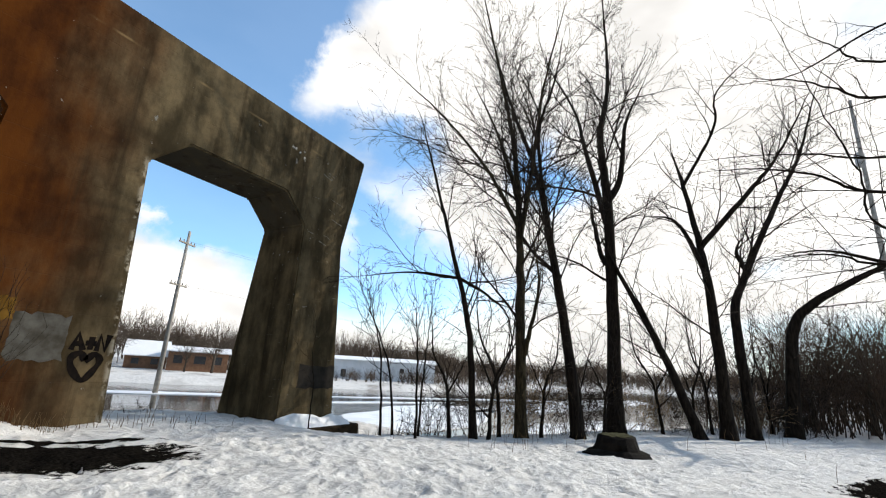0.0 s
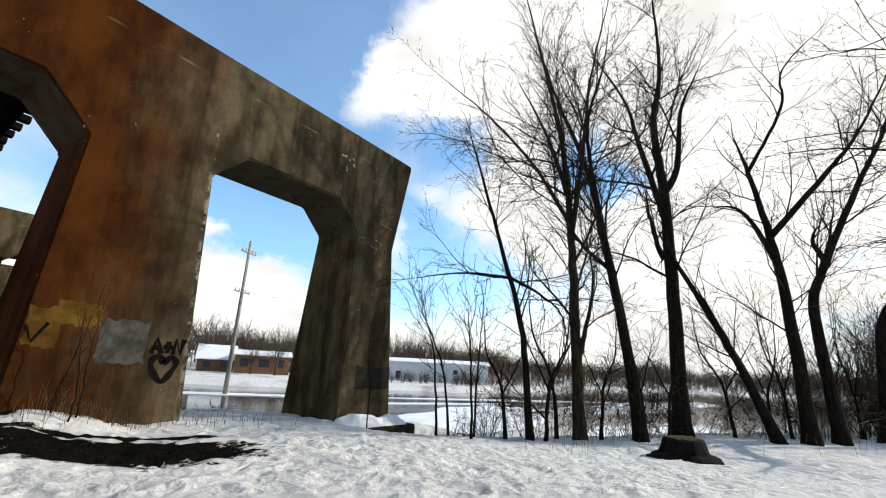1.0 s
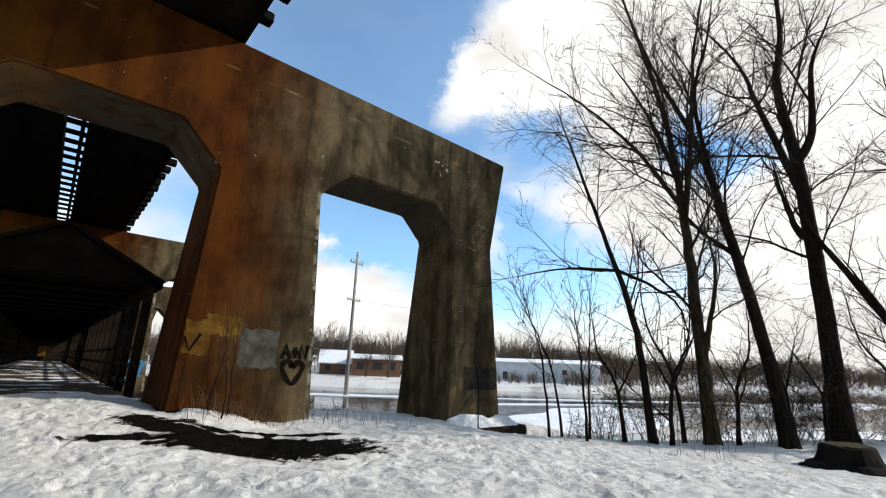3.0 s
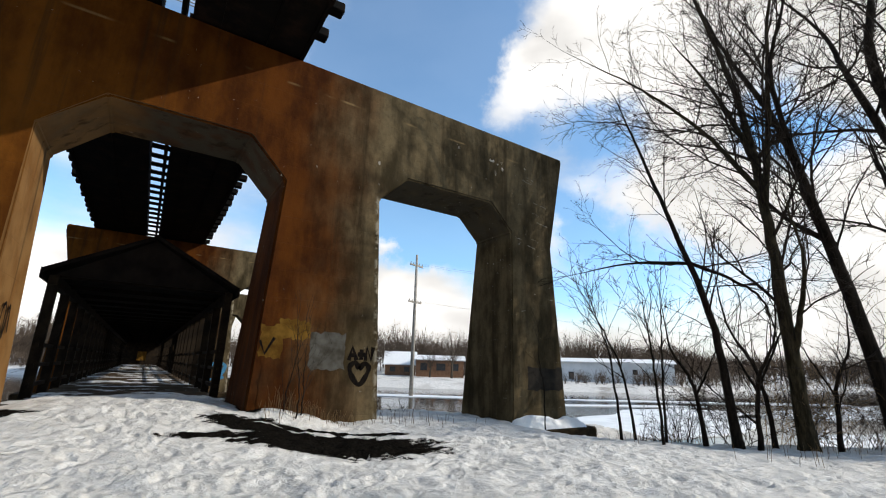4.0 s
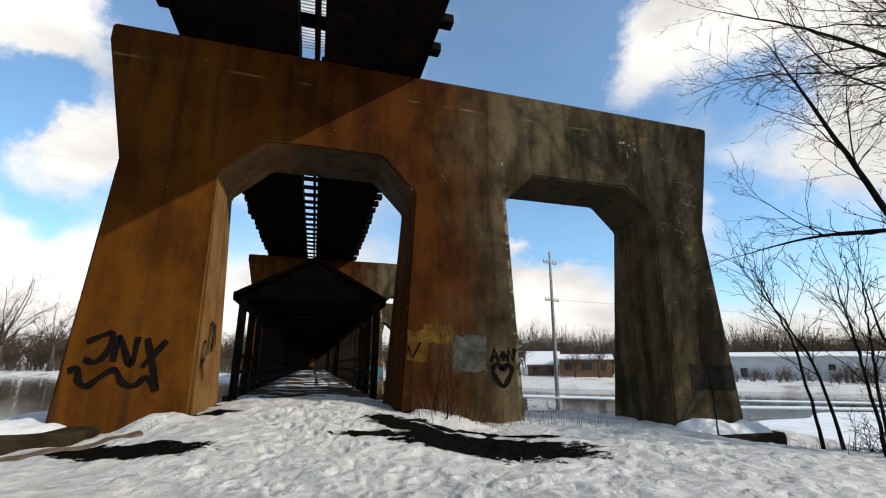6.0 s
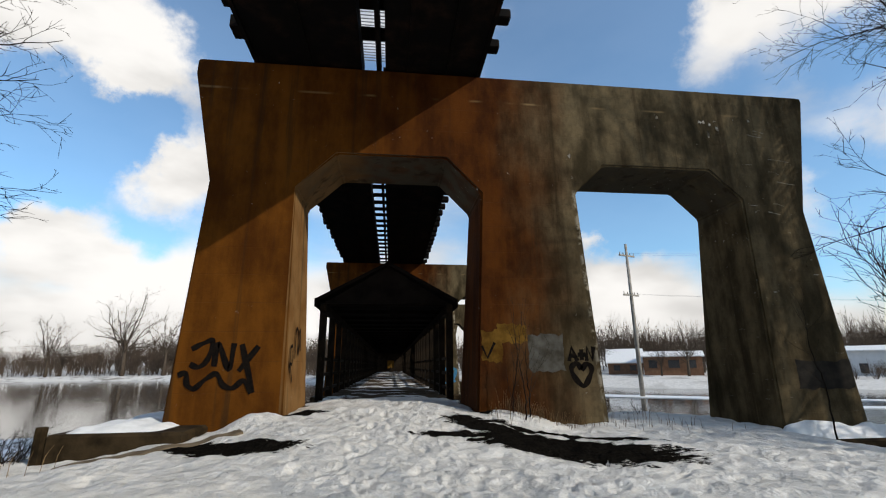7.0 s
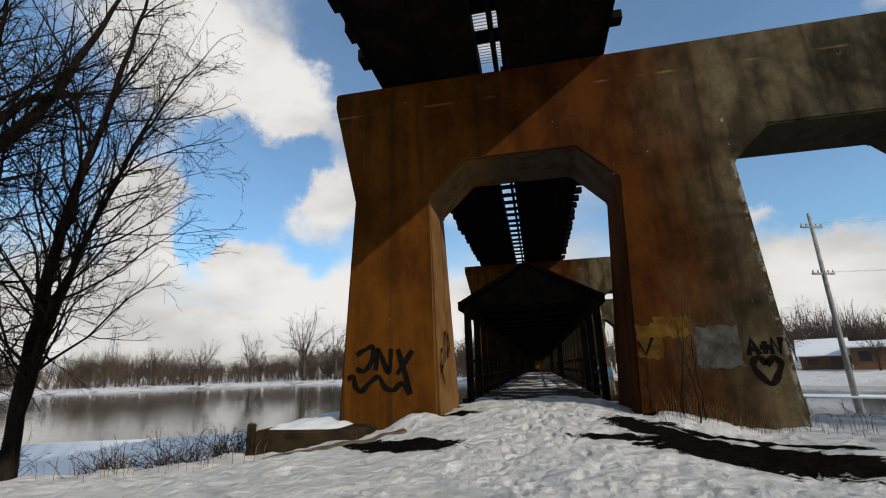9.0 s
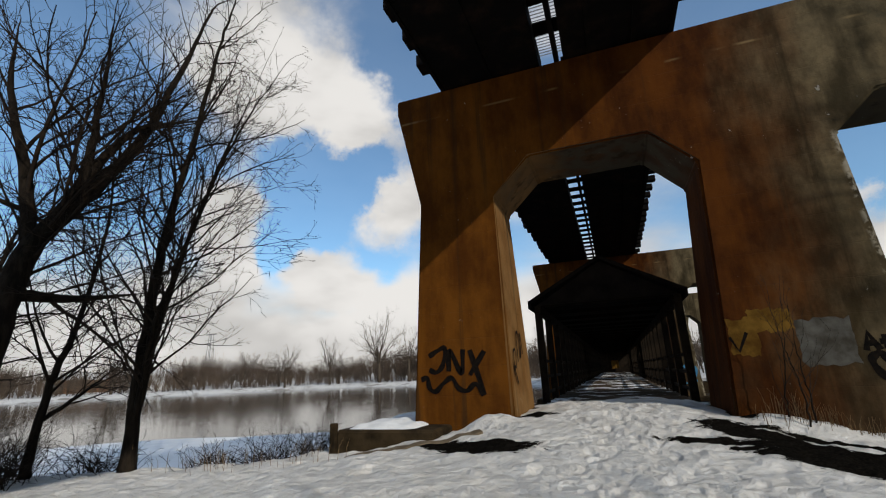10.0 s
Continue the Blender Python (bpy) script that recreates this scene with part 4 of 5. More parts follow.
# the tree whose limbs hang in from beside the path
bare_tree((7.53, -14.87), -101, [[(0, -0.6), (0.1, 2.5), (0, 5), (-0.1, 9.5)], [(0.0, 2.92), (-2.36, 3.48), (-2.62, 4.41), (-2.93, 5.58), (-3.44, 7.87)], [(0.0, 4.64), (-2.15, 4.82), (-2.99, 5.12), (-3.95, 5.36), (-5.33, 5.59)], [(0.0, 5.78), (-1.97, 6.03), (-2.54, 6.44), (-3.14, 6.87), (-4.22, 7.16)], [(0.0, 6.25), (-1.88, 6.6), (-2.37, 7.19), (-2.86, 7.9)], [(0.0, 3.76), (-2.27, 4.05), (-3.07, 4.53), (-3.85, 4.82), (-4.69, 4.96)], [(0.0, 2.85), (-2.43, 2.98), (-2.98, 3.19), (-3.43, 3.25), (-3.87, 3.22)], [(0.0, 7.68), (-1.76, 7.43), (-2.97, 7.02), (-3.84, 7.34)]],
          19, 0.24, "leafless tree with long level limbs", per_metre=2.0, reach=2.1, up=0.0, sway=0.06, fine=0.0036, limb=0.115)
# left bank
bare_tree((-9.1, -3.35), 54, [[(0, -0.5), (0.0, 1.5), (0.1, 4.1), (0.41, 6.5), (0.76, 9.5), (1.12, 11.9)], [(0.02, 0.1), (0.27, 2.5), (0.71, 4.6), (1.47, 7.3), (2.6, 10.1)],
                              [(0.02, -0.1), (0.13, 2.0), (0.54, 4.0), (1.05, 6.1), (1.66, 8.3)]], 21, 0.135, "leafless tree of three slim stems at the water's edge", per_metre=3, reach=3.4, up=0.0, dense=0.8, sway=0.25)
bare_tree((-10.6, -4.2), 61, [[(0, -0.5), (0.1, 1.0), (0.39, 2.5), (0.6, 4.6), (0.44, 6.6)], [(0.08, 0.6), (0.69, 1.1), (1.18, 1.6)]], 22, 0.09, "slim leafless tree at the water's edge", per_metre=3.4, reach=2.9, up=0.0, dense=0.8)
bare_tree((-9.2, -6.3), 70, [[(0.4, -0.5), (0.55, 1.9), (0.8, 3.6), (1.4, 4.7), (2.3, 6.5), (3.0, 8.9), (3.7, 11.6)], [(0.8, 3.6), (0.5, 5.3), (0.1, 7.0), (0.0, 8.6)],
                             [(1.2, 4.1), (2.2, 6.5), (3.6, 7.5)], [(0.7, 2.8), (1.6, 2.8), (2.6, 3.0)], [(1.5, 4.8), (1.5, 6.5), (1.4, 8.6)]], 23, 0.26, "spreading leafless tree with heavy grey limbs", BARK, per_metre=3, reach=3.4, up=0.02, dense=0.8, sway=0.2)
bare_tree((-11.9, -5.6), 64, [[(0, -0.5), (0.2, 1.2), (0.7, 2.8), (1.0, 4.6), (1.6, 6.2)], [(0.15, 0.8), (0.9, 1.6), (1.9, 2.0)], [(0.4, 1.9), (1.3, 2.6), (2.3, 2.7)]], 24, 0.1, "slim leafless tree with low spreading limbs", per_metre=4.1, reach=2.6, up=-0.01, dense=0.8, sway=0.2)
# young crooked trees between the trunks
for k, (x, y, h, lean) in enumerate(((12.1, -3.7, 3.2, -0.8), (13.2, -4.4, 3.8, 0.9), (13.7, -4.6, 4.6, -1.0), (14.9, -5.5, 3.4, 0.7), (16.9, -6.4, 4.2, -0.6), (18.0, -6.9, 3.6, 0.8), (20.4, -8.7, 4.6, -1.2), (21.6, -9.7, 4.0, 0.6),
                                     (22.9, -10.4, 5.0, -0.8), (24.1, -11.9, 4.4, 0.5), (26.3, -12.8, 5.0, -0.5))):
    bare_tree((x, y), -68 - k * 2.4, [[(0, -0.5), (lean * 0.2, h * 0.25), (lean * 0.75, h * 0.55), (lean * 0.9, h)], [(lean * 0.2, h * 0.2), (-lean * 0.4, h * 0.5), (-lean * 0.9, h * 0.75)]], 80 + k, 0.065,
              "small crooked leafless tree on the bank", per_metre=2.6, reach=2.1, up=0.0, sway=0.4, start=0.15, group="young trees on the bank", orders=3, fine=0.006)
# saplings before the pier leg
for k, (x, y, h, lean) in enumerate(((9.75, -2.96, 3.6, -0.5), (10.0, -3.2, 3.4, -0.7), (9.9, -3.9, 3.0, -0.1), (10.5, -3.6, 3.2, 0.1))):
    bare_tree((x, y), -62, [[(0, -0.5), (lean * 0.35, h * 0.35), (lean, h * 0.7), (lean * 1.7, h)]], 40 + k, 0.035, "thin leafless sapling at the snowy bank", per_metre=3.2, reach=2.0, up=0.03, sway=0.1, group="saplings on the bank", orders=3)
bare_tree((9.3, -0.9), -62, [[(0, -0.5), (0.02, 0.5), (-0.1, 1.4), (-0.05, 2.4)]], 47, 0.02, "thin leafless sapling before the concrete leg", per_metre=2.2, reach=1.2, up=0.08, sway=0.05, group="saplings on the bank", orders=2, start=0.35, fine=0.003)
for k, x in enumerate((2.45, 2.75, 2.6)):
    bare_tree((x, -0.5 - 0.1 * k), 0, [[(0, -0.1), (0.02 * k, 0.5), (0.1 - 0.1 * k, 1.2), (0.2 - 0.2 * k, 2.0)]], 50 + k, 0.018, "thin brown sapling against the stained concrete", per_metre=3.9, reach=1.2, up=0.09, sway=0.05, fine=0.003, group="saplings on the bank", orders=2, start=0.2)


# ---- far trees and woods ----
def far_tree_kind(seed, h, label):
    """A broad-crowned tree: limbs that spread from low down to a rounded outline."""
    gen = np.random.default_rng(seed)
    tree = thing("bare_tree", (0, 0, 0), label, "tree", "far trees across the river")
    lean = gen.uniform(-0.03, 0.03, 2) * h
    trunk = Geo().tube([(0, 0, -0.3), (lean[0] * 0.3, lean[1] * 0.3, h * 0.2), (lean[0], lean[1], h * 0.42)], [h * 0.028, h * 0.021, h * 0.015], 8)
    crown, n = Twigs(), 17
    f = gen.uniform(0.45, 1.0, n)
    foot = np.stack([lean[0] * f, lean[1] * f, h * 0.42 * f], axis=1)
    a, u = np.arange(n) * 2.4 + gen.normal(0, 0.3, n), np.sqrt(gen.uniform(0, 1, n)) * 1.75
    r = h * gen.uniform(0.9, 1.08, n)
    tip = np.stack([0.44 * r * np.sin(u) * np.cos(a), 0.44 * r * np.sin(u) * np.sin(a), h * 0.58 + 0.40 * r * np.cos(u)], axis=1)
    way = tip - foot
    length = np.linalg.norm(way, axis=1)
    grow(crown, foot, unit(way), length, length * 0.013, gen, 0.01, 0.5, 0.017, 0, 3)
    part("trunk", trunk, HAZEBARK, tree, smooth=True)
    part("crown", crown.mesh("crown"), HAZEBARK, tree, "fine leafless twigs")
    return tree


kinds = [far_tree_kind(60 + k, h, "distant leafless tree with a rounded crown") for k, h in enumerate((9.0, 11.0, 13.0, 8.0))]
for k, t in enumerate(kinds):
    a = radians(-40 + 16 * k)
    t.location = (140 * math.sin(a), 140 * math.cos(a) - 10, z_at(140 * math.sin(a), 140 * math.cos(a) - 10))
rnd = random.Random(5)


def scatter(az0, az1, extra0, extra1, count, s0, s1):
    for _ in range(count):
        az = rnd.uniform(az0, az1)
        r = float(np.interp(az, FAR_AZ, FAR_R)) + rnd.uniform(extra0, extra1)
        x, y = r * math.sin(radians(az)), r * math.cos(radians(az)) - 10
        if abs(x + 0.2) < 5 and y < 110:
            continue
        s = rnd.uniform(s0, s1)
        t = copy_thing(rnd.choice(kinds), pose(x, y, z_at(x, y) - 0.1, 0, 0, rnd.uniform(0, 360)) @ Matrix.Scale(s, 4))
        t.scale = (s, s, s)


# the trees that stand out on the far shore: azimuth, metres behind the water's edge, size, kind
for az, extra, size, kind in ((-39.4, 5, 1.3, 0), (-34.3, 8, 1.25, 1), (-28.4, 10, 1.55, 2), (-24.8, 14, 1.4, 1), (-45, 9, 0.9, 3), (-56, 10, 1.1, 2), (28.3, 40, 0.78, 2), (31.7, 21, 0.5, 1), (34.4, 20, 0.66, 2),
                              (36.6, 30, 0.6, 1), (40.2, 30, 0.6, 0), (26.4, 34, 0.85, 2), (24.2, 30, 0.7, 1)):
    r = float(np.interp(az, FAR_AZ, FAR_R)) + extra
    x, y = r * math.sin(radians(az)), r * math.cos(radians(az)) - 10
    t = copy_thing(kinds[kind], pose(x, y, z_at(x, y) - 0.1, 0, 0, az * 7))
    t.scale = (size, size, size)
scatter(-75, -3, 20, 45, 40, 0.5, 0.95)
scatter(8, 26, 10, 40, 14, 0.5, 0.85)
scatter(26, 47, 36, 60, 14, 0.5, 0.75)
scatter(47, 70, 34, 60, 14, 0.45, 0.75)
scatter(70, 92, 10, 50, 10, 0.4, 0.8)
# thicket past the bent tree
for _ in range(14):
    x = rnd.uniform(29, 58)
    y = -9.5 - (x - 21) * 0.62 + rnd.uniform(-12, 1)
    s = rnd.uniform(0.55, 1.0)
    t = copy_thing(rnd.choice(kinds), pose(x, y, z_at(x, y) - 0.1, 0, 0, rnd.uniform(0, 360)))
    t.scale = (s, s, s)


def woods_belt(az0, az1, near, deep, h0, h1, seed, count, low=0.2):
    """A far belt of woods: closely set bare stems with branching crowns."""
    gen, tw = np.random.default_rng(seed), Twigs()
    az = np.sort(gen.uniform(az0, az1, count))
    r = np.interp(az, FAR_AZ, FAR_R) + near + deep * gen.uniform(0, 1, count)
    x, y = r * np.sin(np.radians(az)), r * np.cos(np.radians(az)) - 10
    z = ground_height(x, y) - 0.3
    h = gen.uniform(h0, h1, count) * (0.7 + 0.6 * value_noise(az * 0.3, az * 0 + seed * 1.7))
    foot = np.stack([x, y, z], axis=1)
    top = foot + np.stack([gen.normal(0, 0.05, count) * h, gen.normal(0, 0.05, count) * h, h * 0.68], axis=1)
    tw.add(np.stack([foot, (foot + top) / 2, top], axis=1), np.stack([h * 0.012, h * 0.009, h * 0.004], axis=1))
    k = 20
    who = np.repeat(np.arange(count), k)
    f = gen.uniform(low, 0.75, len(who))
    start = foot[who] + (top - foot)[who] * f[:, None]
    a, u = gen.uniform(0, 6.28, len(who)), np.sqrt(gen.uniform(0, 1, len(who))) * 1.8
    wide = (h * 0.4)[who] * gen.uniform(0.8, 1.1, len(who))
    tip = foot[who] + np.stack([wide * np.sin(u) * np.cos(a), wide * np.sin(u) * np.sin(a), h[who] * 0.58 + wide * np.cos(u)], axis=1)
    length = np.linalg.norm(tip - start, axis=1)
    grow(tw, start, tip - start, length, length * 0.010, gen, 0.02, 1.0, 0.022, 3, 1)
    tagged(part("far_woods", tw.mesh("far_woods"), HAZEWOODS), "grey-brown belt of distant leafless woods", "woods", kind="stuff")


woods_belt(-80, -4, 22, 50, 7, 11, 1, 900, 0.08)
woods_belt(-80, -4, 10, 14, 2.0, 4.5, 5, 420, 0.05)
woods_belt(8, 60, 45, 40, 8, 12, 2, 420)
woods_belt(55, 112, 50, 60, 8, 12, 3, 900, 0.05)
woods_belt(40, 112, 6, 14, 1.5, 3.5, 4, 420, 0.05)


def thicket(seed, count):
    """Dense young growth on the bank past the bent tree."""
    gen, tw = np.random.default_rng(seed), Twigs()
    x = gen.uniform(26, 64, count)
    y = -11.0 - (x - 27) * 0.50 + gen.uniform(-15, 0.5, count)
    z, h = ground_height(x, y) - 0.1, gen.uniform(1.5, 6.5, count)
    way = unit(np.stack([gen.normal(0, 0.16, count), gen.normal(0, 0.16, count), np.ones(count)], axis=1))
    grow(tw, np.stack([x, y, z], axis=1), way, h, h * 0.007, gen, 0.03, 0.75, 0.008, 0, 3)
    tagged(part("thicket", tw.mesh("thicket"), THICKET), "dense brown thicket of leafless saplings on the bank", "thicket", kind="stuff")


thicket(31, 1000)


# ---- brush along the banks ----
def shrub(x, y, h, w, seed, mat, label, count=26):
    gen, tw = np.random.default_rng(seed), Twigs()
    a, s = gen.uniform(0, 6.28, count), gen.uniform(0.15, 1.0, count)
    way = unit(np.stack([np.cos(a) * s * w / h, np.sin(a) * s * w / h, gen.uniform(0.5, 1.0, count)], axis=1))
    foot = np.stack([gen.normal(0, w * 0.25, count), gen.normal(0, w * 0.25, count), np.full(count, -0.1)], axis=1)
    grow(tw, foot, way, h * gen.uniform(0.55, 1.15, count), np.full(count, 0.011), gen, -0.04, 1.0, 0.0045, 1, 3)
    ob = part("shrub", tw.mesh("shrub"), mat)
    ob.location = (x, y, z_at(x, y))
    return tagged(ob, label, "shrub", "shrubs on the bank")


BUSH = "tangle of bare brown twigs at the water's edge"
k = 0
for x, y, h, w in [(-8.1, -2.3, 0.7, 0.8), (-7.2, -1.7, 0.8, 0.8), (-6.7, -0.9, 0.7, 0.6), (-9.9, -3.3, 0.9, 0.9), (-11.2, -4.2, 1.2, 1.2), (-12.5, -5.2, 1.5, 1.4), (-10.3, -4.9, 1.2, 1.0), (-13.5, -6.5, 1.7, 1.6),
                   (11.4, -2.7, 1.0, 0.9), (12.2, -3.2, 1.6, 0.9), (13.5, -3.8, 2.0, 1.2), (14.9, -4.5, 2.2, 1.4), (15.4, -5.0, 2.6, 1.5), (16.6, -5.5, 2.2, 1.4), (17.6, -6.0, 2.6, 1.6), (18.4, -6.2, 2.2, 1.5),
                   (20.2, -7.0, 2.4, 1.6), (20.8, -7.8, 2.6, 1.7), (21.6, -9.4, 2.4, 1.7), (23.2, -10.9, 2.6, 1.8),
                   (21.2, -8.4, 2.0, 1.5), (22.6, -9.5, 2.2, 1.6), (24, -10.4, 2.4, 1.7), (25.5, -11.4, 2.6, 1.8), (27, -12.3, 2.8, 2.0), (28.5, -13.4, 3.0, 2.1), (30.5, -14.6, 3.2, 2.2), (27.5, -14.2, 2.8, 2.0), (33, -15.5, 3.4, 2.4),
                   (3.6, 2.3, 0.7, 0.8), (4.6, 1.6, 0.45, 0.5), (5.4, 2.2, 0.5, 0.6), (6.8, 2.4, 0.5, 0.6)]:
    k += 1
    shrub(x, y, h, w, 100 + k, STRAW if k % 6 == 0 else TWIG, BUSH, 64 if x < 0 else 20 if h > 1.2 else 16)


def stalks(name, spots, seed, label):
    r0 = random.Random(seed)
    g = Geo()
    for x, y, sx, sy, n, h in spots:
        for _ in range(n):
            px, py = x + r0.gauss(0, sx), y + r0.gauss(0, sy)
            z = z_at(px, py)
            hh, a = h * r0.uniform(0.4, 1.1), r0.uniform(0, 6.28)
            b = hh * r0.uniform(0.05, 0.4)
            g.tube([(px, py, z - 0.03), (px + b * 0.3 * math.cos(a), py + b * 0.3 * math.sin(a), z + hh * 0.6), (px + b * math.cos(a), py + b * math.sin(a), z + hh)], [0.005, 0.004, 0.002], 3)
    tagged(part(name, g, STRAW), label, "grass", kind="stuff")


stalks("dry_grass", [(3.4, -0.45, 0.6, 0.15, 80, 0.26), (2.5, -0.5, 0.3, 0.2, 50, 0.42), (5.4, -0.3, 0.8, 0.5, 50, 0.25), (12, -3.0, 1.6, 0.3, 70, 0.3), (17, -5.8, 3, 0.5, 120, 0.45), (-7.5, -2.2, 1.2, 0.5, 90, 0.45), (25, -11.4, 4, 0.8, 90, 0.5)],
       9, "dry brown stalks poking through the snow")


# ---- stump ----
def stump(x, y):
    s = thing("tree_stump", (x, y, z_at(x, y)), "broad black tree stump with a mossy flat top", "stump")
    r0 = random.Random(3)
    prof = [(1.1, -0.15), (1.05, 0.05), (0.9, 0.11), (0.74, 0.15), (0.7, 0.3), (0.64, 0.44), (0.56, 0.48)]
    g, n = Geo(), 28
    wob = [1 + 0.09 * math.sin(3 * i * 2 * math.pi / n + 1) + r0.uniform(-0.06, 0.06) for i in range(n)]
    for r, z in prof:
        for i in range(n):
            a = i * 2 * math.pi / n
            q = r * (1 + (wob[i] - 1) * (1.4 if z < 0.3 else 0.6))
            g.v.append((q * math.cos(a), q * 0.75 * math.sin(a), z + r0.uniform(-0.015, 0.015)))
    for j in range(len(prof) - 1):
        g.f += [(j * n + i, j * n + (i + 1) % n, (j + 1) * n + (i + 1) % n, (j + 1) * n + i) for i in range(n)]
    part("body", g, STUMPWOOD, s)
    t = Geo()
    t.v = [(x * 1.02, y * 1.02, z + 0.004) for x, y, z in g.v[-n:]] + [(0, 0, 0.505)]
    t.f = [(i, (i + 1) % n, n) for i in range(n)]
    part("cut_top", t, MOSS, s, "greenish mossy cut top")
    return s


stump(13.6, -8.0)


# ---- poles and wires ----
def utility_pole(x, y, z0, h, arms, label, turn, can=False, slim=1.0):
    p = thing("utility_pole", (x, y, z0), label, "utility pole", "utility poles")
    part("shaft", Geo().tube([(0, 0, -0.5), (0, 0, h * 0.5), (0, 0, h)], [0.2 * slim, 0.16 * slim, 0.11 * slim], 10), GREYWOOD, p, smooth=True)
    c, s = math.cos(radians(turn)), math.sin(radians(turn))
    for z, half in arms:
        a = part("crossarm", bevelled(Geo().box(-half, -0.06, -0.07, half, 0.06, 0.07), 0.01), GREYWOOD, p)
        a.matrix_basis = pose(0, 0, z, 0, 0, turn)
        for u in (-half * 0.9, -half * 0.45, half * 0.45, half * 0.9):
            part("insulator", Geo().tube([(u * c, u * s, z + 0.07), (u * c, u * s, z + 0.28)], [0.05, 0.035], 6), GREYWOOD, p)
    if can:
        part("transformer", Geo().tube([(0.32, 0, h * 0.78), (0.32, 0, h * 0.78 + 0.1), (0.32, 0, h * 0.78 + 0.75), (0.32, 0, h * 0.78 + 0.85)], [0.16, 0.22, 0.22, 0.12], 12), WIRE, p, "grey steel transformer can")
    return p


utility_pole(21.0, 27.2, WATER_Z, 13.3, [(12.2, 0.95), (8.6, 0.95)], "weathered wooden utility pole with two crossarms in the river", 20)
utility_pole(29.5, -18.7, -0.65, 17.7, [], "grey wooden utility pole with a transformer", 0, True, 0.75)


def wire(a, b, sag):
    pts = [tuple(np.array(a) * (1 - t) + np.array(b) * t - np.array([0, 0, 4 * sag * t * (1 - t)])) for t in np.linspace(0, 1, 24)]
    tagged(part("overhead_wire", Geo().tube(pts, [0.006] * 24, 4), WIRE), "thin sagging overhead wire", "wire", "overhead wires")


for z in (10.75, 7.1):
    for u in (-0.85, 0.85):
        wire((21 + u * 0.94, 27.2 + u * 0.34, z), (95 + u, -5, z - 1.5), 1.6)


# ---- buildings across the river ----
def building(az, dist, width, depth, h, roof, wall_mat, label, windows, turn=None, z=None):
    x, y = dist * math.sin(radians(az)), dist * math.cos(radians(az)) - 10
    zb = z_at(x, y) if z is None else z
    b = thing("house", (x, y, zb - 0.1), label, "building", "buildings across the river")
    b.rotation_euler = (0, 0, radians(-az if turn is None else turn))
    w, d = width / 2, depth / 2
    part("wall", Geo().box(-w, -d, -1.5, w, d, h), wall_mat, b)
    o = 0.35
    g = Geo()
    g.v = [(-w - o, -d - o, h), (w + o, -d - o, h), (w + o, d + o, h), (-w - o, d + o, h), (-w - o, 0, h + roof), (w + o, 0, h + roof)]
    g.v += [(a, c, e + 0.15) for a, c, e in g.v]
    g.f = [(6, 7, 11, 10), (8, 9, 10, 11), (0, 1, 7, 6), (2, 3, 9, 8), (1, 2, 8, 11, 7), (3, 0, 6, 10, 9), (0, 3, 2, 1)]
    part("roof", g, DRIFT, b, "roof under snow")
    part("gable", Geo().prism([(-d, h), (d, h), (0, h + roof)], -w, w), wall_mat, b).matrix_basis = pose(0, 0, 0, 0, 0, 90)
    for u, zz, ww, hh in windows:
        win = part("window", Geo().box(u - ww / 2 - 0.08, -d - 0.05, zz - 0.08, u + ww / 2 + 0.08, -d + 0.05, zz + hh + 0.08), wall_mat, b)
        part("pane", Geo().box(u - ww / 2, -d - 0.07, zz, u + ww / 2, -d - 0.04, zz + hh), DARKGLASS, win)
    return b


building(32.9, 84, 8.4, 6, 2.9, 0.8, BRICK, "brown brick house with a snowy roof among trees", [(-2.8, 1.2, 1.2, 1.2), (0.2, 1.2, 1.6, 1.2), (2.8, 1.2, 1.0, 1.2)])
building(28.0, 89, 5.6, 7, 1.9, 2.4, BRICK, "dark house with a snowy roof behind bare trees", [(-1.4, 0.7, 1.0, 0.9), (1.2, 0.7, 1.0, 0.9)])
building(53.2, 88, 20, 8, 3.3, 0.7, WHITEWALL, "long low white building with a snowy roof", [(-8.6, 1.2, 0.9, 1.0), (-6.4, 0.4, 0.9, 1.3), (4.0, 1.5, 0.8, 0.8)])
building(47.0, 95, 3, 4, 2.3, 0.9, WHITEWALL, "small white shed with a snowy roof", [(0.2, 0.8, 0.6, 0.8)])
building(-52, 185, 11, 7, 4.5, 2.2, WHITEWALL, "pale house with a snowy roof among far trees", [(-3, 1.4, 1.3, 1.3), (2.5, 1.4, 1.3, 1.3)])
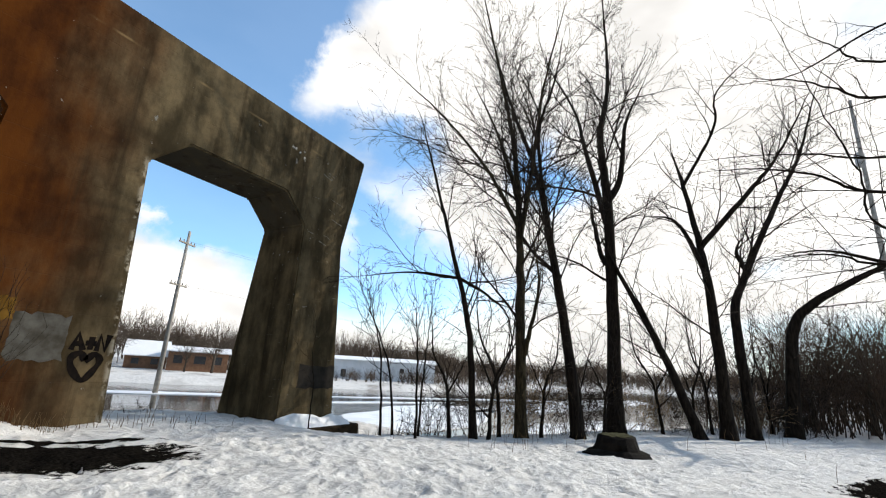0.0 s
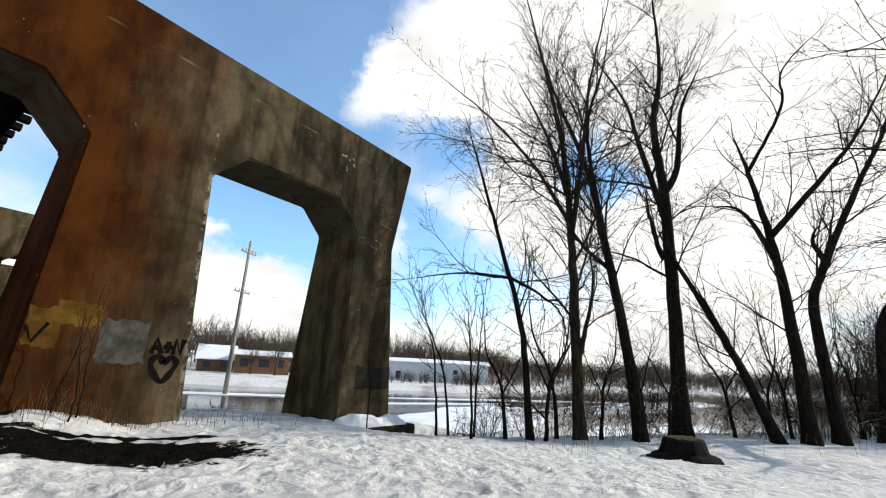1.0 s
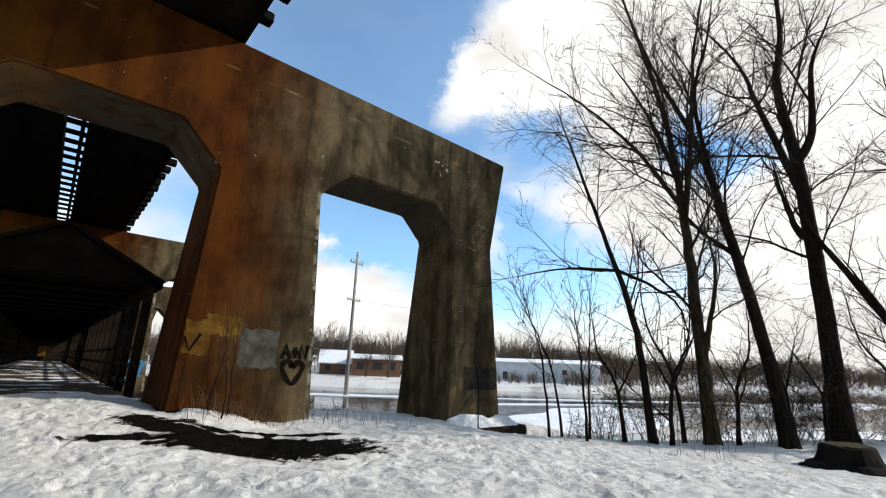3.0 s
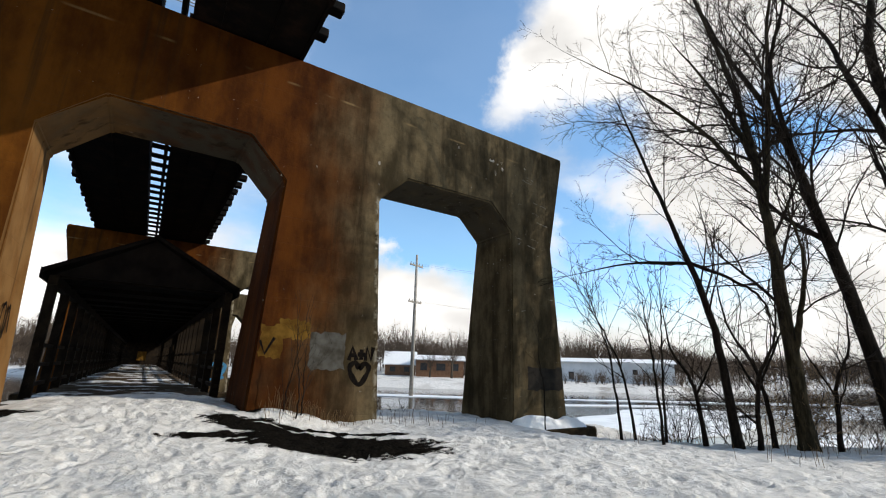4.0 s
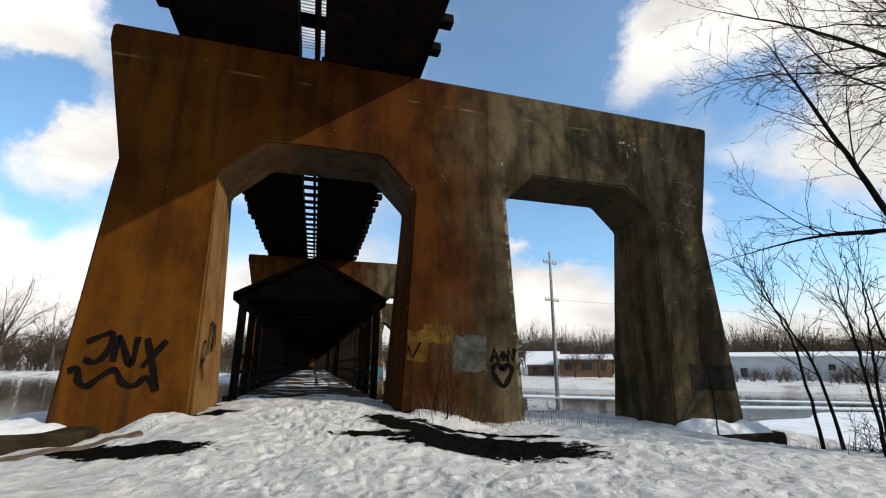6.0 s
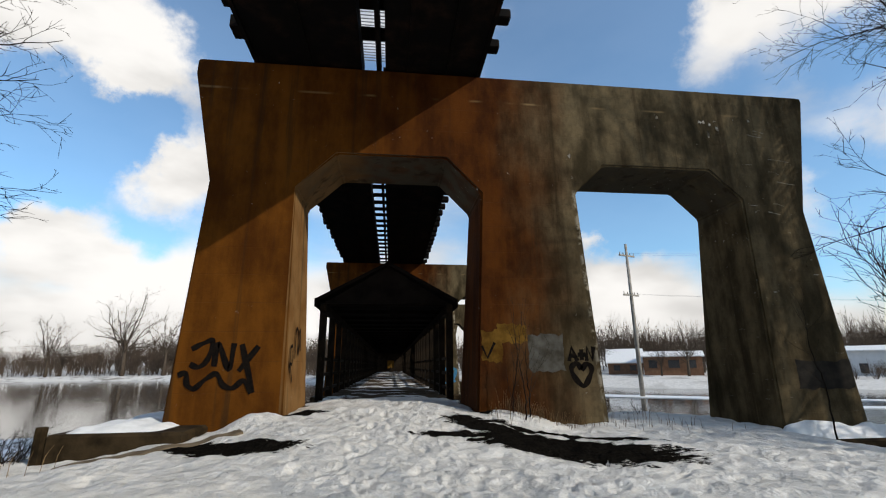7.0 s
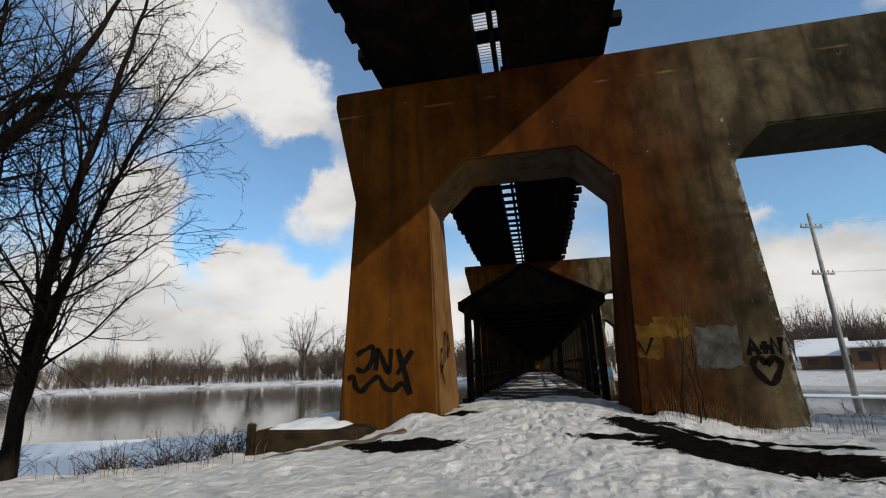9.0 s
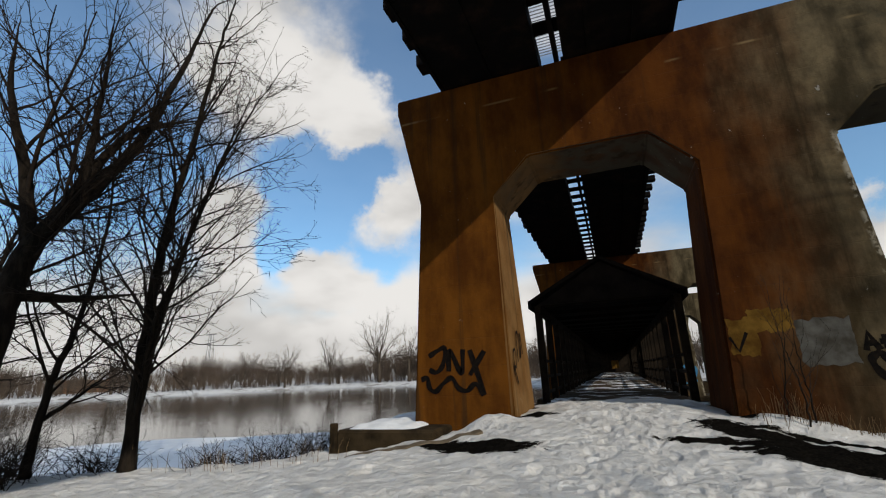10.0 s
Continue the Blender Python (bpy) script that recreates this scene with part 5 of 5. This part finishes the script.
building(-58, 190, 14, 7, 4, 2.0, BRICK, "brown house with a snowy roof among far trees", [(-3, 1.4, 1.3, 1.3), (3, 1.4, 1.3, 1.3)])


def pylon(az, dist, h):
    x, y = dist * math.sin(radians(az)), dist * math.cos(radians(az)) - 10
    p = thing("lattice_pylon", (x, y, z_at(x, y)), "pale steel lattice pylon beyond the river", "pylon")
    for sx in (-1, 1):
        for sy in (-1, 1):
            part("leg", Geo().tube([(sx * 1.3, sy * 1.3, 0), (sx * 0.5, sy * 0.5, h)], [0.12, 0.08], 4), WIRE, p)
    for i in range(7):
        z0, z1 = h * i / 7, h * (i + 1) / 7
        a, b = 1.3 - 0.8 * i / 7, 1.3 - 0.8 * (i + 1) / 7
        part("brace", Geo().tube([(-a, -a, z0), (b, -b, z1)], [0.07, 0.07], 4), WIRE, p)
        part("brace", Geo().tube([(a, -a, z0), (-b, -b, z1)], [0.07, 0.07], 4), WIRE, p)
    for z in (h * 0.86, h * 0.97):
        part("crossarm", Geo().box(-2.6, -0.12, z, 2.6, 0.12, z + 0.2), WIRE, p)
    return p


pylon(-47.5, 190, 19)


# ---- path edges ----
def kerb(pts, width, mat, label):
    """A low edging that follows the ground."""
    g = Geo()
    c = curve(pts, 8)
    for i, (x, y) in enumerate(c.tolist()):
        d = c[min(i + 1, len(c) - 1)] - c[max(i - 1, 0)]
        n = np.array([-d[1], d[0]]) / (np.linalg.norm(d) + 1e-9)
        w = width * (0.5 + 0.12 * math.sin(i * 1.7))
        z = z_at(x, y)
        for s, up in ((-1, -0.1), (-0.85, 0.012), (0.85, 0.03), (1, -0.1)):
            g.v.append((x + n[0] * w * s, y + n[1] * w * s, z + up))
    g.f = [(4 * i + k, 4 * i + k + 1, 4 * i + k + 5, 4 * i + k + 4) for i in range(len(c) - 1) for k in range(3)]
    tagged(part("path_edging", g, mat), label, "edging", "edgings of the path")


kerb([(-5.1, -2.15), (-4.2, -1.75), (-3.4, -1.4), (-2.75, -1.0)], 0.26, EDGING, "low tan stone edging breaking through the snow")
